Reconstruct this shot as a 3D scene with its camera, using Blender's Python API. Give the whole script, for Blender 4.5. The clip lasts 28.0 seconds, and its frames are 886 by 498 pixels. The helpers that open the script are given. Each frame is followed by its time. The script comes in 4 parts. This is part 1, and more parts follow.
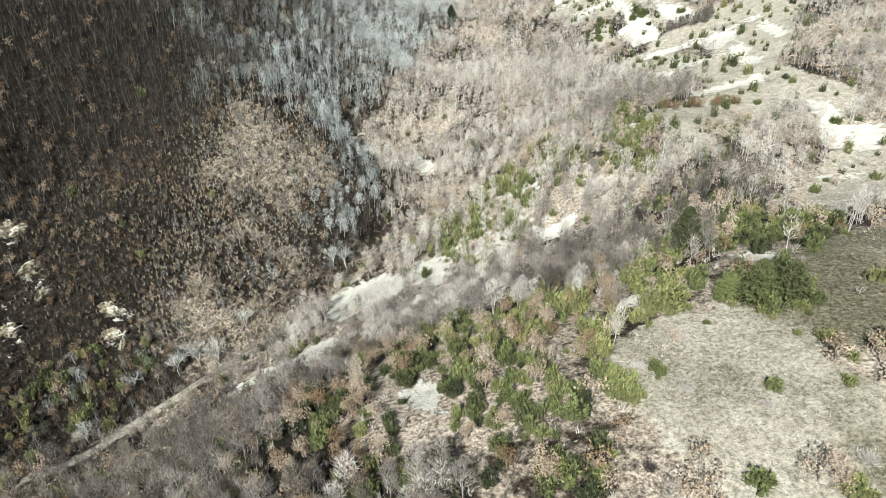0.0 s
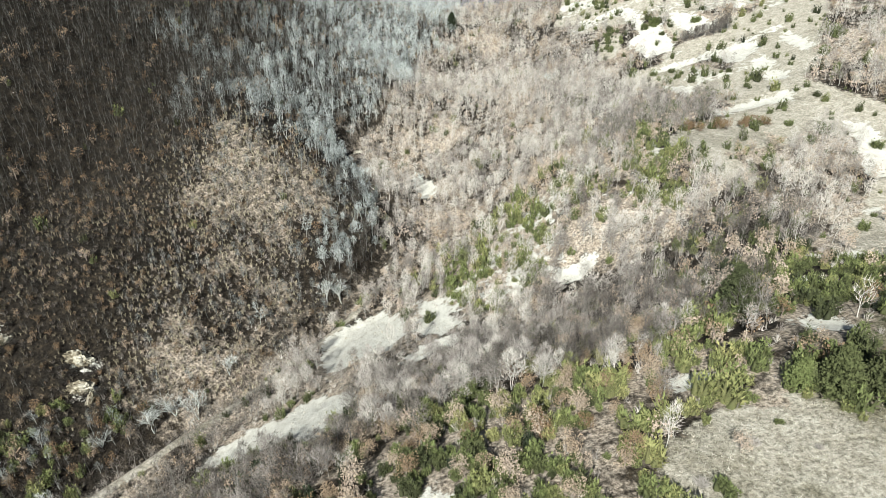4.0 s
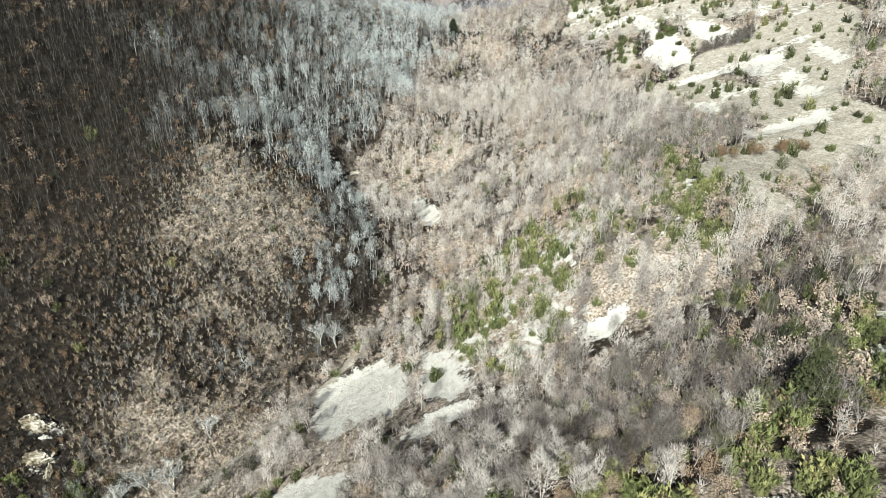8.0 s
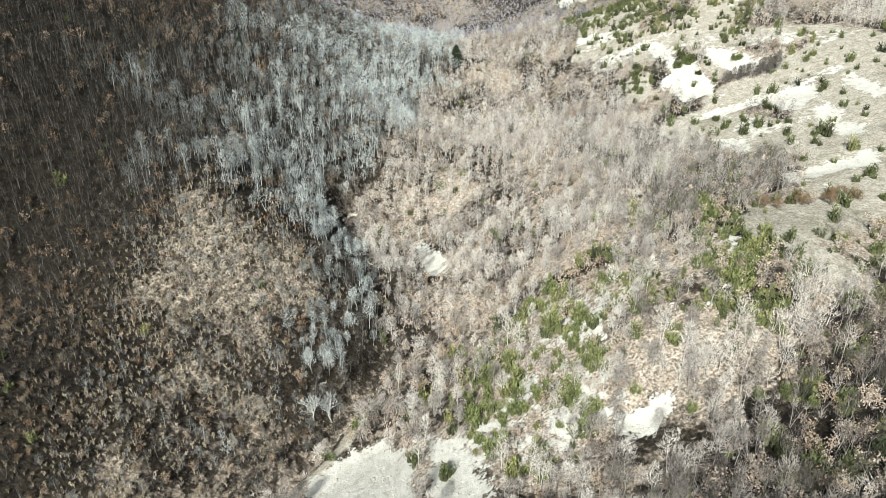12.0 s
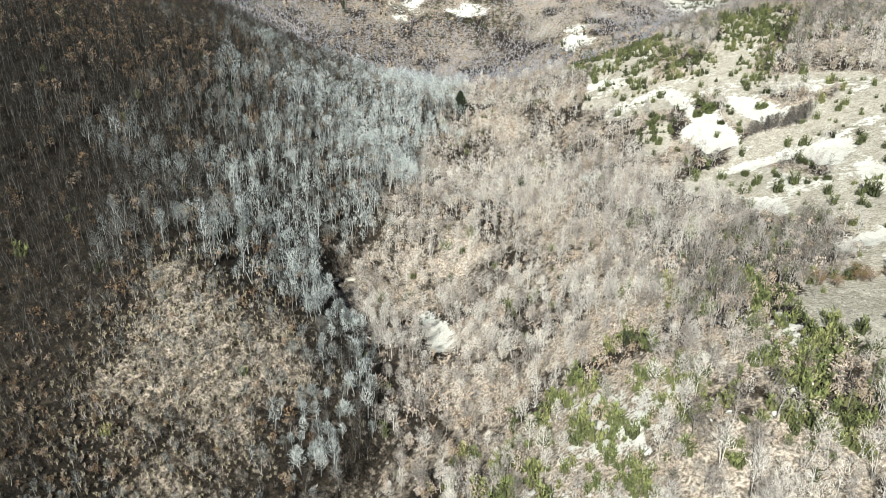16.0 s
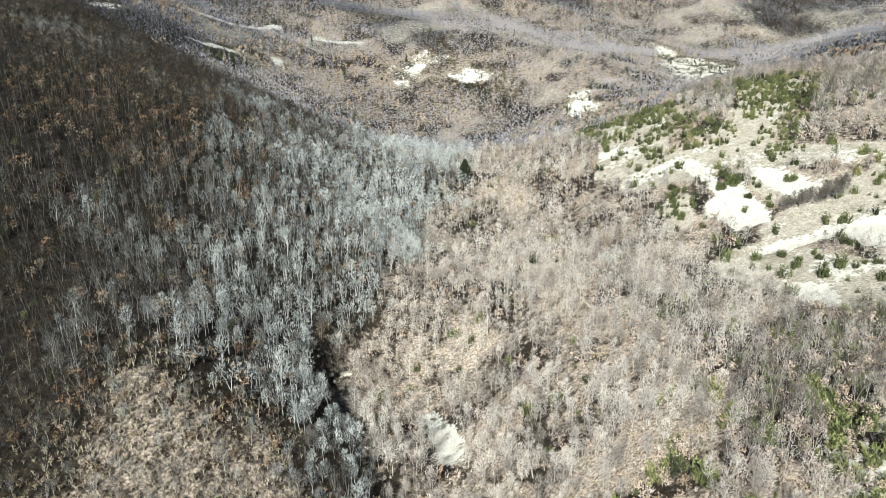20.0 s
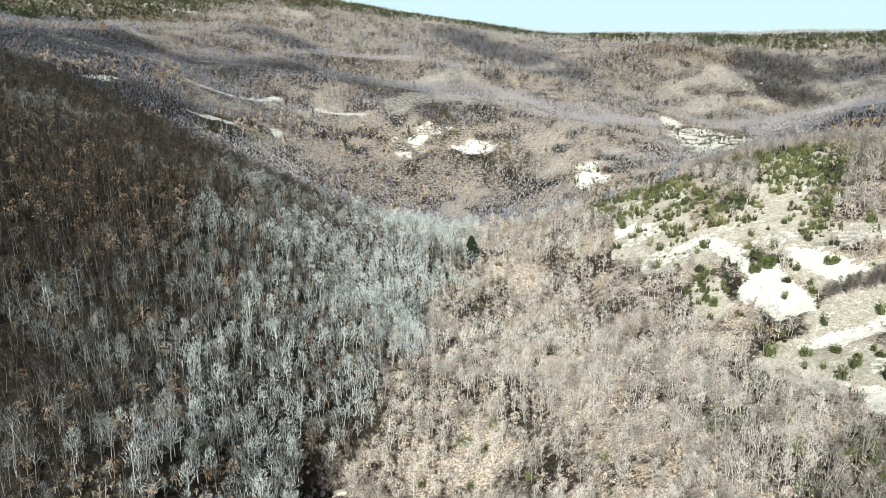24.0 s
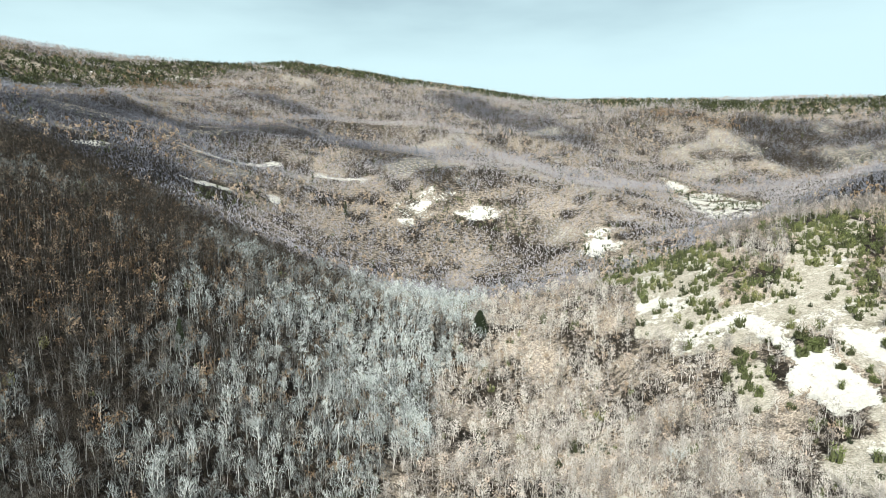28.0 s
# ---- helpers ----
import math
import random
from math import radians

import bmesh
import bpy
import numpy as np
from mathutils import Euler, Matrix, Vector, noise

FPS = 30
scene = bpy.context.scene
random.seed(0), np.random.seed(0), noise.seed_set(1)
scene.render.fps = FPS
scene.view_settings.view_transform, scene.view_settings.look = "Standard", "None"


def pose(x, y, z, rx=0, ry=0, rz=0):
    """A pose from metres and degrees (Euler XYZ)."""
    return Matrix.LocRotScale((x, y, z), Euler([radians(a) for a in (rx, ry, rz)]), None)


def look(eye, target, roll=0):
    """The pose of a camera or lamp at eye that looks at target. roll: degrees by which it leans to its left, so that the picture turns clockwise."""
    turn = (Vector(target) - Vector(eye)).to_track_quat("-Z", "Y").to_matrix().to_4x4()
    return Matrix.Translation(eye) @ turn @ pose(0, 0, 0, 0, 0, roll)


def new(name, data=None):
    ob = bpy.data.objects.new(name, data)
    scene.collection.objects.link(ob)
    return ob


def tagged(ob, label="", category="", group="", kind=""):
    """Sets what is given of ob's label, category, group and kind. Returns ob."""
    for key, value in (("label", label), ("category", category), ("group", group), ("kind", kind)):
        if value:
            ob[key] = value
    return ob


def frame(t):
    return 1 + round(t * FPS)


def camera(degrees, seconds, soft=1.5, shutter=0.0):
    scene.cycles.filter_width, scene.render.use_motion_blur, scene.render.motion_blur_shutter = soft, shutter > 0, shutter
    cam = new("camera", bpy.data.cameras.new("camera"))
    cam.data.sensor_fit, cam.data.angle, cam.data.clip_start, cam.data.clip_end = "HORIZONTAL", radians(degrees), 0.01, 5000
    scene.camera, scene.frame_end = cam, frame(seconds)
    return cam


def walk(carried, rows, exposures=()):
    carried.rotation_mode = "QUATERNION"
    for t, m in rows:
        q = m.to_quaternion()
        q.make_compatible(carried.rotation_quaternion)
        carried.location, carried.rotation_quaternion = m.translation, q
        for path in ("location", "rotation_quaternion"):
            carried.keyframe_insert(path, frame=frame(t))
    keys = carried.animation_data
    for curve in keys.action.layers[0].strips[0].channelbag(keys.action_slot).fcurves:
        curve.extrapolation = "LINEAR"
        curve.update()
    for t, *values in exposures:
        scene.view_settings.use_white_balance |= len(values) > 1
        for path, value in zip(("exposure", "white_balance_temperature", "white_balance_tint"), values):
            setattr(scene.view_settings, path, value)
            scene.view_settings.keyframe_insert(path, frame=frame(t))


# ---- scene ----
cam = camera(66.4, 28.0, soft=0.7)
METRES, EYE, TILT, LEAN, TURN = 160.0, 100.0, -28.3, 0.0, 0.0
ROWS = [
    (0.0, 0.0, 0.0, 0.0, 0.0, 0.0, -0.0),
    (0.5, -0.0015, 0.0145, 0.0076, -0.05, 0.02, 0.01),
    (1.0, -0.0031, 0.0289, 0.0153, -0.08, 0.03, 0.0),
    (1.5, -0.0045, 0.0434, 0.0231, -0.1, 0.04, 0.02),
    (2.0, -0.0061, 0.0579, 0.0308, -0.14, 0.07, 0.04),
    (2.5, -0.0076, 0.0724, 0.0386, -0.17, 0.08, 0.04),
    (3.0, -0.0093, 0.0869, 0.0464, -0.21, 0.1, 0.04),
    (3.5, -0.0107, 0.1015, 0.054, -0.22, 0.12, 0.05),
    (5.5, -0.0172, 0.1607, 0.0867, -0.33, 0.13, 0.12),
    (6.0, -0.0188, 0.1759, 0.0948, -0.34, 0.13, 0.15),
    (6.5, -0.0203, 0.1911, 0.1032, -0.36, 0.12, 0.17),
    (7.0, -0.0218, 0.207, 0.1114, -0.37, 0.14, 0.19),
    (7.5, -0.0234, 0.2229, 0.1199, -0.4, 0.13, 0.19),
    (8.0, -0.0248, 0.2388, 0.1285, -0.41, 0.13, 0.19),
    (8.5, -0.0263, 0.2547, 0.1371, -0.43, 0.14, 0.21),
    (9.0, -0.0279, 0.2707, 0.1453, -0.44, 0.19, 0.22),
    (9.5, -0.0298, 0.2865, 0.154, -0.46, 0.38, 0.23),
    (10.0, -0.0315, 0.3025, 0.1625, -0.46, 0.63, 0.26),
    (10.5, -0.0332, 0.3183, 0.1711, -0.47, 0.86, 0.26),
    (11.0, -0.0349, 0.3344, 0.1795, -0.49, 1.12, 0.29),
    (11.5, -0.0364, 0.3502, 0.1881, -0.49, 1.35, 0.33),
    (12.0, -0.0383, 0.366, 0.1968, -0.51, 1.58, 0.35),
    (12.5, -0.0397, 0.3819, 0.205, -0.51, 1.82, 0.38),
    (14.5, -0.0449, 0.4452, 0.2384, -0.49, 3.41, 0.44),
    (15.0, -0.0463, 0.4611, 0.2469, -0.49, 3.8, 0.46),
    (15.5, -0.0474, 0.4769, 0.2556, -0.48, 4.2, 0.47),
    (16.0, -0.0489, 0.4928, 0.2642, -0.49, 4.6, 0.48),
    (16.5, -0.0502, 0.5088, 0.2728, -0.49, 4.99, 0.48),
    (17.0, -0.0517, 0.5248, 0.281, -0.5, 5.4, 0.51),
    (17.5, -0.053, 0.5404, 0.2901, -0.5, 5.84, 0.51),
    (18.0, -0.0543, 0.5562, 0.2985, -0.5, 6.66, 0.53),
    (18.5, -0.0558, 0.5717, 0.3069, -0.5, 7.4, 0.55),
    (19.0, -0.0572, 0.5873, 0.3152, -0.5, 8.09, 0.56),
    (19.5, -0.0581, 0.6026, 0.324, -0.48, 8.79, 0.57),
    (20.0, -0.06, 0.6183, 0.3325, -0.49, 9.49, 0.58),
    (20.5, -0.0615, 0.6339, 0.341, -0.48, 10.19, 0.6),
    (21.0, -0.0626, 0.6495, 0.3497, -0.45, 10.9, 0.63),
    (21.5, -0.0645, 0.6654, 0.3584, -0.45, 11.6, 0.63),
    (23.5, -0.0696, 0.7299, 0.3934, -0.41, 14.41, 0.65),
    (24.0, -0.0709, 0.7463, 0.4023, -0.4, 15.08, 0.65),
    (24.5, -0.0724, 0.7626, 0.4113, -0.39, 15.77, 0.67),
    (25.0, -0.0738, 0.779, 0.4202, -0.38, 16.46, 0.67),
    (25.5, -0.0752, 0.7953, 0.4292, -0.37, 17.13, 0.67),
    (26.0, -0.0769, 0.8118, 0.4382, -0.37, 17.8, 0.67),
    (26.5, -0.0784, 0.8282, 0.4472, -0.37, 18.48, 0.67),
    (27.0, -0.0798, 0.8446, 0.4561, -0.36, 19.17, 0.68),
    (27.5, -0.0815, 0.8606, 0.4651, -0.34, 19.77, 0.68),
    (28.0, -0.0828, 0.8768, 0.4734, -0.32, 20.38, 0.69),
]
walk(cam, [(t, pose(0, 0, EYE, TILT, LEAN, TURN) @ pose(METRES * x, METRES * y, METRES * z, 90 + pitch, roll, yaw)) for t, x, y, z, yaw, pitch, roll in ROWS], exposures=((0, 1.0, 6350, 1), (28, 1.0, 6350, 1)))

# ---------------------------------------------------------------- world and sun
SUN_TO = Vector((-0.35, -0.937, 0.0)).normalized()
SUN_UP = radians(37)
world = bpy.data.worlds.new("world")
scene.world = world
world.use_nodes = True
wn = world.node_tree
sky = wn.nodes.new("ShaderNodeTexSky")
sky.sky_type = "NISHITA"
sky.sun_disc = False
sky.sun_elevation = SUN_UP
sky.sun_rotation = math.atan2(SUN_TO.x, SUN_TO.y)
sky.altitude = 900
sky.air_density, sky.dust_density, sky.ozone_density = 1.0, 1.2, 1.0
wn.nodes["Background"].inputs["Strength"].default_value = 0.025
# a bright, hazy band above the horizon all round, thinning out upwards in streaks of high cloud
coords = wn.nodes.new("ShaderNodeTexCoord")
axes = wn.nodes.new("ShaderNodeSeparateXYZ")
streaks = wn.nodes.new("ShaderNodeTexNoise")
stretch = wn.nodes.new("ShaderNodeMapping")
stretch.inputs["Scale"].default_value = (1.6, 1.6, 7.0)
streaks.inputs["Scale"].default_value, streaks.inputs["Detail"].default_value = 1.4, 5.0
lift = wn.nodes.new("ShaderNodeMath")
lift.operation = "MULTIPLY_ADD"
lift.inputs[1].default_value, lift.inputs[2].default_value = 0.24, -0.13
rise = wn.nodes.new("ShaderNodeMath")
rise.operation = "ADD"
haze = wn.nodes.new("ShaderNodeMapRange")
haze.interpolation_type = "SMOOTHSTEP"
for key, value in (("From Min", 0.40), ("From Max", 0.10), ("To Min", 0.0), ("To Max", 0.92)):
    haze.inputs[key].default_value = value
veil = wn.nodes.new("ShaderNodeMix")
veil.data_type = "RGBA"
veil.inputs[7].default_value = (16.0, 20.1, 21.8, 1.0)
for a, b in ((coords.outputs["Generated"], axes.inputs[0]), (coords.outputs["Generated"], stretch.inputs["Vector"]), (stretch.outputs["Vector"], streaks.inputs["Vector"]),
             (streaks.outputs["Fac"], lift.inputs[0]), (axes.outputs["Z"], rise.inputs[0]), (lift.outputs[0], rise.inputs[1]), (rise.outputs[0], haze.inputs["Value"]),
             (haze.outputs["Result"], veil.inputs[0]), (sky.outputs["Color"], veil.inputs[6]), (veil.outputs[2], wn.nodes["Background"].inputs["Color"])):
    wn.links.new(a, b)
sun = new("sun", bpy.data.lights.new("sun", "SUN"))
sun.data.energy, sun.data.angle, sun.data.color = 5.0, radians(0.53), (1.0, 0.965, 0.91)
sun_dir = Vector((SUN_TO.x * math.cos(SUN_UP), SUN_TO.y * math.cos(SUN_UP), math.sin(SUN_UP)))
sun.matrix_world = look(sun_dir * 400, (0, 0, 0))

# ---------------------------------------------------------------- materials
class Nodes:
    """A node material written as expressions."""

    def __init__(self, name):
        self.mat = bpy.data.materials.new(name)
        self.mat.use_nodes = True
        self.t = self.mat.node_tree
        self.out = self.t.nodes["Principled BSDF"]
        self.out.inputs["Specular IOR Level"].default_value = 0.15
        self.out.inputs["Roughness"].default_value = 0.9

    def put(self, socket, value):
        if isinstance(value, (int, float)):
            socket.default_value = value
        elif isinstance(value, tuple):
            socket.default_value = (*value, 1.0)[: len(socket.default_value)]
        else:
            self.t.links.new(value, socket)

    def attr(self, name):
        n = self.t.nodes.new("ShaderNodeAttribute")
        n.attribute_name = name
        return n

    def math(self, op, a, b=0.0, clamp=False):
        n = self.t.nodes.new("ShaderNodeMath")
        n.operation, n.use_clamp = op, clamp
        self.put(n.inputs[0], a), self.put(n.inputs[1], b)
        return n.outputs[0]

    def noise(self, scale, detail=4.0, rough=0.6, stretch=(1, 1, 1)):
        co = self.t.nodes.new("ShaderNodeTexCoord")
        mp = self.t.nodes.new("ShaderNodeMapping")
        mp.inputs["Scale"].default_value = stretch
        n = self.t.nodes.new("ShaderNodeTexNoise")
        n.inputs["Scale"].default_value, n.inputs["Detail"].default_value, n.inputs["Roughness"].default_value = scale, detail, rough
        self.t.links.new(co.outputs["Object"], mp.inputs["Vector"])
        self.t.links.new(mp.outputs["Vector"], n.inputs["Vector"])
        return n.outputs["Fac"]

    def steps(self, fac, lo, hi):
        n = self.t.nodes.new("ShaderNodeMapRange")
        n.interpolation_type = "SMOOTHSTEP"
        self.put(n.inputs["Value"], fac)
        n.inputs["From Min"].default_value, n.inputs["From Max"].default_value = lo, hi
        return n.outputs["Result"]

    def mix(self, fac, a, b, how="MIX"):
        n = self.t.nodes.new("ShaderNodeMix")
        n.data_type, n.blend_type = "RGBA", how
        self.put(n.inputs[0], fac), self.put(n.inputs[6], a), self.put(n.inputs[7], b)
        return n.outputs[2]

    def ramp(self, fac, *stops):
        n = self.t.nodes.new("ShaderNodeValToRGB")
        e = n.color_ramp.elements
        while len(e) < len(stops):
            e.new(0.5)
        for el, (p, c) in zip(e, stops):
            el.position, el.color = p, (*c, 1)
        self.put(n.inputs[0], fac)
        return n.outputs["Color"]

    def chance(self):
        return self.t.nodes.new("ShaderNodeObjectInfo").outputs["Random"]

    def bump(self, height, strength, distance):
        n = self.t.nodes.new("ShaderNodeBump")
        n.inputs["Strength"].default_value, n.inputs["Distance"].default_value = strength, distance
        self.put(n.inputs["Height"], height)
        self.put(self.out.inputs["Normal"], n.outputs["Normal"])

    def done(self, colour, rough=None):
        self.put(self.out.inputs["Base Color"], colour)
        if rough is not None:
            self.put(self.out.inputs["Roughness"], rough)
        return self.mat


def ground_material():
    n = Nodes("hill_soil")
    cover = n.attr("cover")
    sep = n.t.nodes.new("ShaderNodeSeparateColor")
    n.put(sep.inputs[0], cover.outputs["Color"])
    bare, grass, dark = sep.outputs[0], sep.outputs[1], sep.outputs[2]
    lush_dimmed = n.attr("lush_dimmed").outputs["Fac"]
    broad, mid, fine, speck = n.noise(0.06, 5), n.noise(0.45, 5, 0.65), n.noise(1.7, 5, 0.75), n.noise(5.5, 3, 0.7)
    pale = n.ramp(mid, (0.3, (0.31, 0.255, 0.205)), (0.5, (0.44, 0.375, 0.315)), (0.7, (0.56, 0.495, 0.43)))
    # brown leaf litter, darkened almost to black to hold the wood's shadows
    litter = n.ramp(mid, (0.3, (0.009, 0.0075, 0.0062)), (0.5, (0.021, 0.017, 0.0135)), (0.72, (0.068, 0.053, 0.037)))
    turf = n.ramp(mid, (0.3, (0.28, 0.252, 0.208)), (0.5, (0.39, 0.357, 0.31)), (0.7, (0.50, 0.465, 0.415)))
    moss = n.ramp(fine, (0.35, (0.095, 0.085, 0.056)), (0.65, (0.215, 0.195, 0.145)))
    # moss, and with it the painted dimming towards the meadow's right
    turf = n.mix(n.steps(n.math("ADD", n.math("MULTIPLY", lush_dimmed, 0.5), n.math("SUBTRACT", broad, 0.28)), 0.2, 0.6), turf, moss)
    marl = n.ramp(mid, (0.25, (0.40, 0.375, 0.335)), (0.42, (0.50, 0.48, 0.44)), (0.6, (0.57, 0.555, 0.52)))
    # runnels and grey stains down the marl
    runnels = n.noise(1.0, 5, 0.7, (1.0, 0.28, 0.28))
    marl = n.mix(0.32, marl, n.ramp(runnels, (0.34, (0.5, 0.49, 0.47)), (0.47, (0.92, 0.92, 0.91)), (0.62, (1.08, 1.08, 1.07))), "MULTIPLY")
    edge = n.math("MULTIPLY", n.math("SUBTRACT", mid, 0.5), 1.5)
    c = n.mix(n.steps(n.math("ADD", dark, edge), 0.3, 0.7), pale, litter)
    # dark and light flecks about half a metre across: twigs, tufts, shade painted in hollows
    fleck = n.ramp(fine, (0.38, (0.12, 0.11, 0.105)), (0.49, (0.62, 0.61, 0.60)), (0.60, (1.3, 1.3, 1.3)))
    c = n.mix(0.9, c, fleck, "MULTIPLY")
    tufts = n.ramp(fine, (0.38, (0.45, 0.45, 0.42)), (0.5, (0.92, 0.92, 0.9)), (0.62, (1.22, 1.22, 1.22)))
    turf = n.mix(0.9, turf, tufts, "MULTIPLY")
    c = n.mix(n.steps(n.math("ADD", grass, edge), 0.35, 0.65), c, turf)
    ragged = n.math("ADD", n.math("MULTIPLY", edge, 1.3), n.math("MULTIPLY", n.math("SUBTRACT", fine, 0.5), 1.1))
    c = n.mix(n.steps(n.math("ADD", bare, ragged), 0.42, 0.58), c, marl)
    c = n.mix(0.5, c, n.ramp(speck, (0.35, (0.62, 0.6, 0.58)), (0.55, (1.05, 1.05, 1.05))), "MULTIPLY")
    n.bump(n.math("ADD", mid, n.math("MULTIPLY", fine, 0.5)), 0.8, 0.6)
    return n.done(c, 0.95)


def plant_material(name, bark, *leaf):
    """bark: two colours; leaf: ramp stops over the tint of the plant."""
    n = Nodes(name)
    tint = n.math("ADD", n.attr("tint").outputs["Fac"], n.math("MULTIPLY", n.math("SUBTRACT", n.chance(), 0.5), n.math("MULTIPLY", n.attr("single").outputs["Fac"], 0.22)), True)
    leafy = n.attr("leafy").outputs["Fac"]
    fine = n.noise(1.7, 3, 0.7)
    wood = n.ramp(tint, (0.0, bark[0]), (1.0, bark[1]))
    c = n.mix(leafy, wood, n.ramp(tint, *leaf))
    c = n.mix(0.55, c, n.ramp(fine, (0.3, (0.55, 0.55, 0.55)), (0.65, (1.15, 1.12, 1.1))), "MULTIPLY")
    return n.done(c)


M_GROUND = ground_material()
M_BARE = plant_material(
    "bare_twigs", ((0.50, 0.48, 0.455), (0.15, 0.14, 0.13)),
    (0.0, (0.56, 0.525, 0.485)), (0.18, (0.46, 0.427, 0.40)), (0.38, (0.32, 0.29, 0.275)), (0.62, (0.145, 0.128, 0.117)), (1.0, (0.045, 0.039, 0.035)))
# the darkest stops hold painted dimness of the west slope
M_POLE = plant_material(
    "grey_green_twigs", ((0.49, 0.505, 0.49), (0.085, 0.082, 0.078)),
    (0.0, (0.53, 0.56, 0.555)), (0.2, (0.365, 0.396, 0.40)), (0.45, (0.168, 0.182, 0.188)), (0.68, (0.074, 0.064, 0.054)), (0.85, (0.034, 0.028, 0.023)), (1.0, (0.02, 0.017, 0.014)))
# the blue haze of distance is put into these twig colours
M_FAR_HAZED = plant_material(
    "far_twigs_hazed", ((0.30, 0.28, 0.27), (0.06, 0.055, 0.055)),
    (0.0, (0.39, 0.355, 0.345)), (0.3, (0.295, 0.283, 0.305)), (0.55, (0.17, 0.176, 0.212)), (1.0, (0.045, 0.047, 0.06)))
M_OAK = plant_material(
    "withered_leaves", ((0.34, 0.30, 0.27), (0.12, 0.09, 0.07)),
    (0.0, (0.46, 0.385, 0.33)), (0.35, (0.345, 0.275, 0.21)), (0.65, (0.20, 0.135, 0.083)), (1.0, (0.10, 0.068, 0.038)))
# bark near black: shade inside the shrubs, also blended into their cores
M_GREEN = plant_material(
    "juniper_needles", ((0.05, 0.05, 0.026), (0.02, 0.022, 0.013)),
    (0.0, (0.27, 0.26, 0.115)), (0.4, (0.142, 0.166, 0.066)), (0.75, (0.072, 0.08, 0.037)), (1.0, (0.028, 0.036, 0.021)))

M_GRASS = plant_material(
    "dry_grass", ((0.4, 0.38, 0.28), (0.2, 0.2, 0.12)),
    (0.0, (0.46, 0.44, 0.39)), (0.45, (0.29, 0.27, 0.22)), (0.75, (0.15, 0.142, 0.10)), (1.0, (0.075, 0.078, 0.045)))

M_STRAW = plant_material(
    "straw_brush", ((0.4, 0.36, 0.28), (0.2, 0.17, 0.12)),
    (0.0, (0.36, 0.32, 0.235)), (0.45, (0.23, 0.203, 0.143)), (0.75, (0.13, 0.11, 0.082)), (1.0, (0.06, 0.05, 0.038)))


def stone_material():
    n = Nodes("pale_stone")
    mid, fine = n.noise(0.8, 5), n.noise(6, 4, 0.7)
    c = n.ramp(mid, (0.3, (0.24, 0.21, 0.165)), (0.6, (0.50, 0.465, 0.40)))
    c = n.mix(0.5, c, n.ramp(fine, (0.3, (0.6, 0.6, 0.6)), (0.6, (1, 1, 1))), "MULTIPLY")
    n.bump(fine, 0.6, 0.1)
    return n.done(c, 0.9)


M_STONE = stone_material()


def cliff_material():
    """Tan, crumbling rock with pale streaks running down; shade of the clefts painted dark."""
    n = Nodes("crumbling_cliff")
    streak, fine = n.noise(2.2, 5, 0.7, (1, 1, 0.35)), n.noise(9, 4, 0.7)
    c = n.ramp(streak, (0.36, (0.03, 0.025, 0.018)), (0.47, (0.20, 0.17, 0.125)), (0.56, (0.40, 0.37, 0.31)), (0.68, (0.56, 0.54, 0.49)))
    c = n.mix(0.6, c, n.ramp(fine, (0.35, (0.4, 0.38, 0.34)), (0.6, (1.05, 1.05, 1.05))), "MULTIPLY")
    n.bump(streak, 0.9, 0.4)
    return n.done(c, 0.95)


M_CLIFF = cliff_material()

# ---------------------------------------------------------------- the lie of the land
HILLS = []


def hill(x, y, reach, rise):
    HILLS.append((x, y, reach, rise))


LEVEL, TILT_X, TILT_Y = 76.8, -0.0397, 0.0060
hill(-700, 700, 330, 73.3)
hill(700, 700, 330, 86.3)
hill(-500, 1100, 330, 47.2)
hill(900, 1100, 330, 49.8)
hill(-900, 1100, 330, 103.4)
hill(-100, 1700, 330, 113.9)
hill(900, 1700, 330, 128.0)
hill(-900, 1700, 330, 120.8)
hill(500, 1700, 330, 34.9)
hill(-500, 1900, 330, -12.8)
hill(900, 1900, 330, -74.8)
hill(-170, -100, 170, -93.7)
hill(-500, 230, 170, 56.1)
hill(-500, 340, 170, 13.0)
hill(50, 560, 170, -50.8)
hill(490, 560, 170, 18.9)
hill(-280, 780, 170, -18.0)
hill(270, 890, 170, -34.1)
hill(-500, 890, 170, -13.2)
hill(380, 890, 170, -45.7)
hill(270, 1110, 170, 41.9)
hill(490, 1220, 170, 31.6)
hill(-280, 1330, 170, 11.7)
hill(50, 1440, 170, 25.0)
hill(-170, 1440, 170, 17.0)
hill(380, 1440, 170, 13.2)
hill(-390, 1440, 170, 14.5)
hill(-130, 0, 90, -28.8)
hill(-250, 0, 90, 25.8)
hill(230, 180, 90, -26.5)
hill(-70, 240, 90, -51.9)
hill(-70, 540, 90, -18.3)
hill(-190, 540, 90, 12.7)
hill(-10, 600, 90, -21.6)
hill(50, 720, 90, 25.0)
hill(-90, 120, 45, -31.1)
hill(120, 180, 45, -17.0)
hill(-120, 270, 45, 8.1)
hill(90, 300, 45, -18.8)
hill(30, 330, 45, -11.0)
hill(-120, 360, 45, 5.9)
hill(-60, 360, 45, 3.0)
hill(0, 390, 45, -37.8)
hill(150, 390, 45, -7.0)
hill(150, 450, 45, 16.4)
hill(-20, 60, 28, 9.7)
hill(0, 140, 28, -7.4)
hill(40, 140, 28, -6.3)
hill(-60, 140, 28, -9.2)
hill(-120, 140, 28, -7.2)
hill(80, 160, 28, -13.4)
hill(20, 160, 28, -9.3)
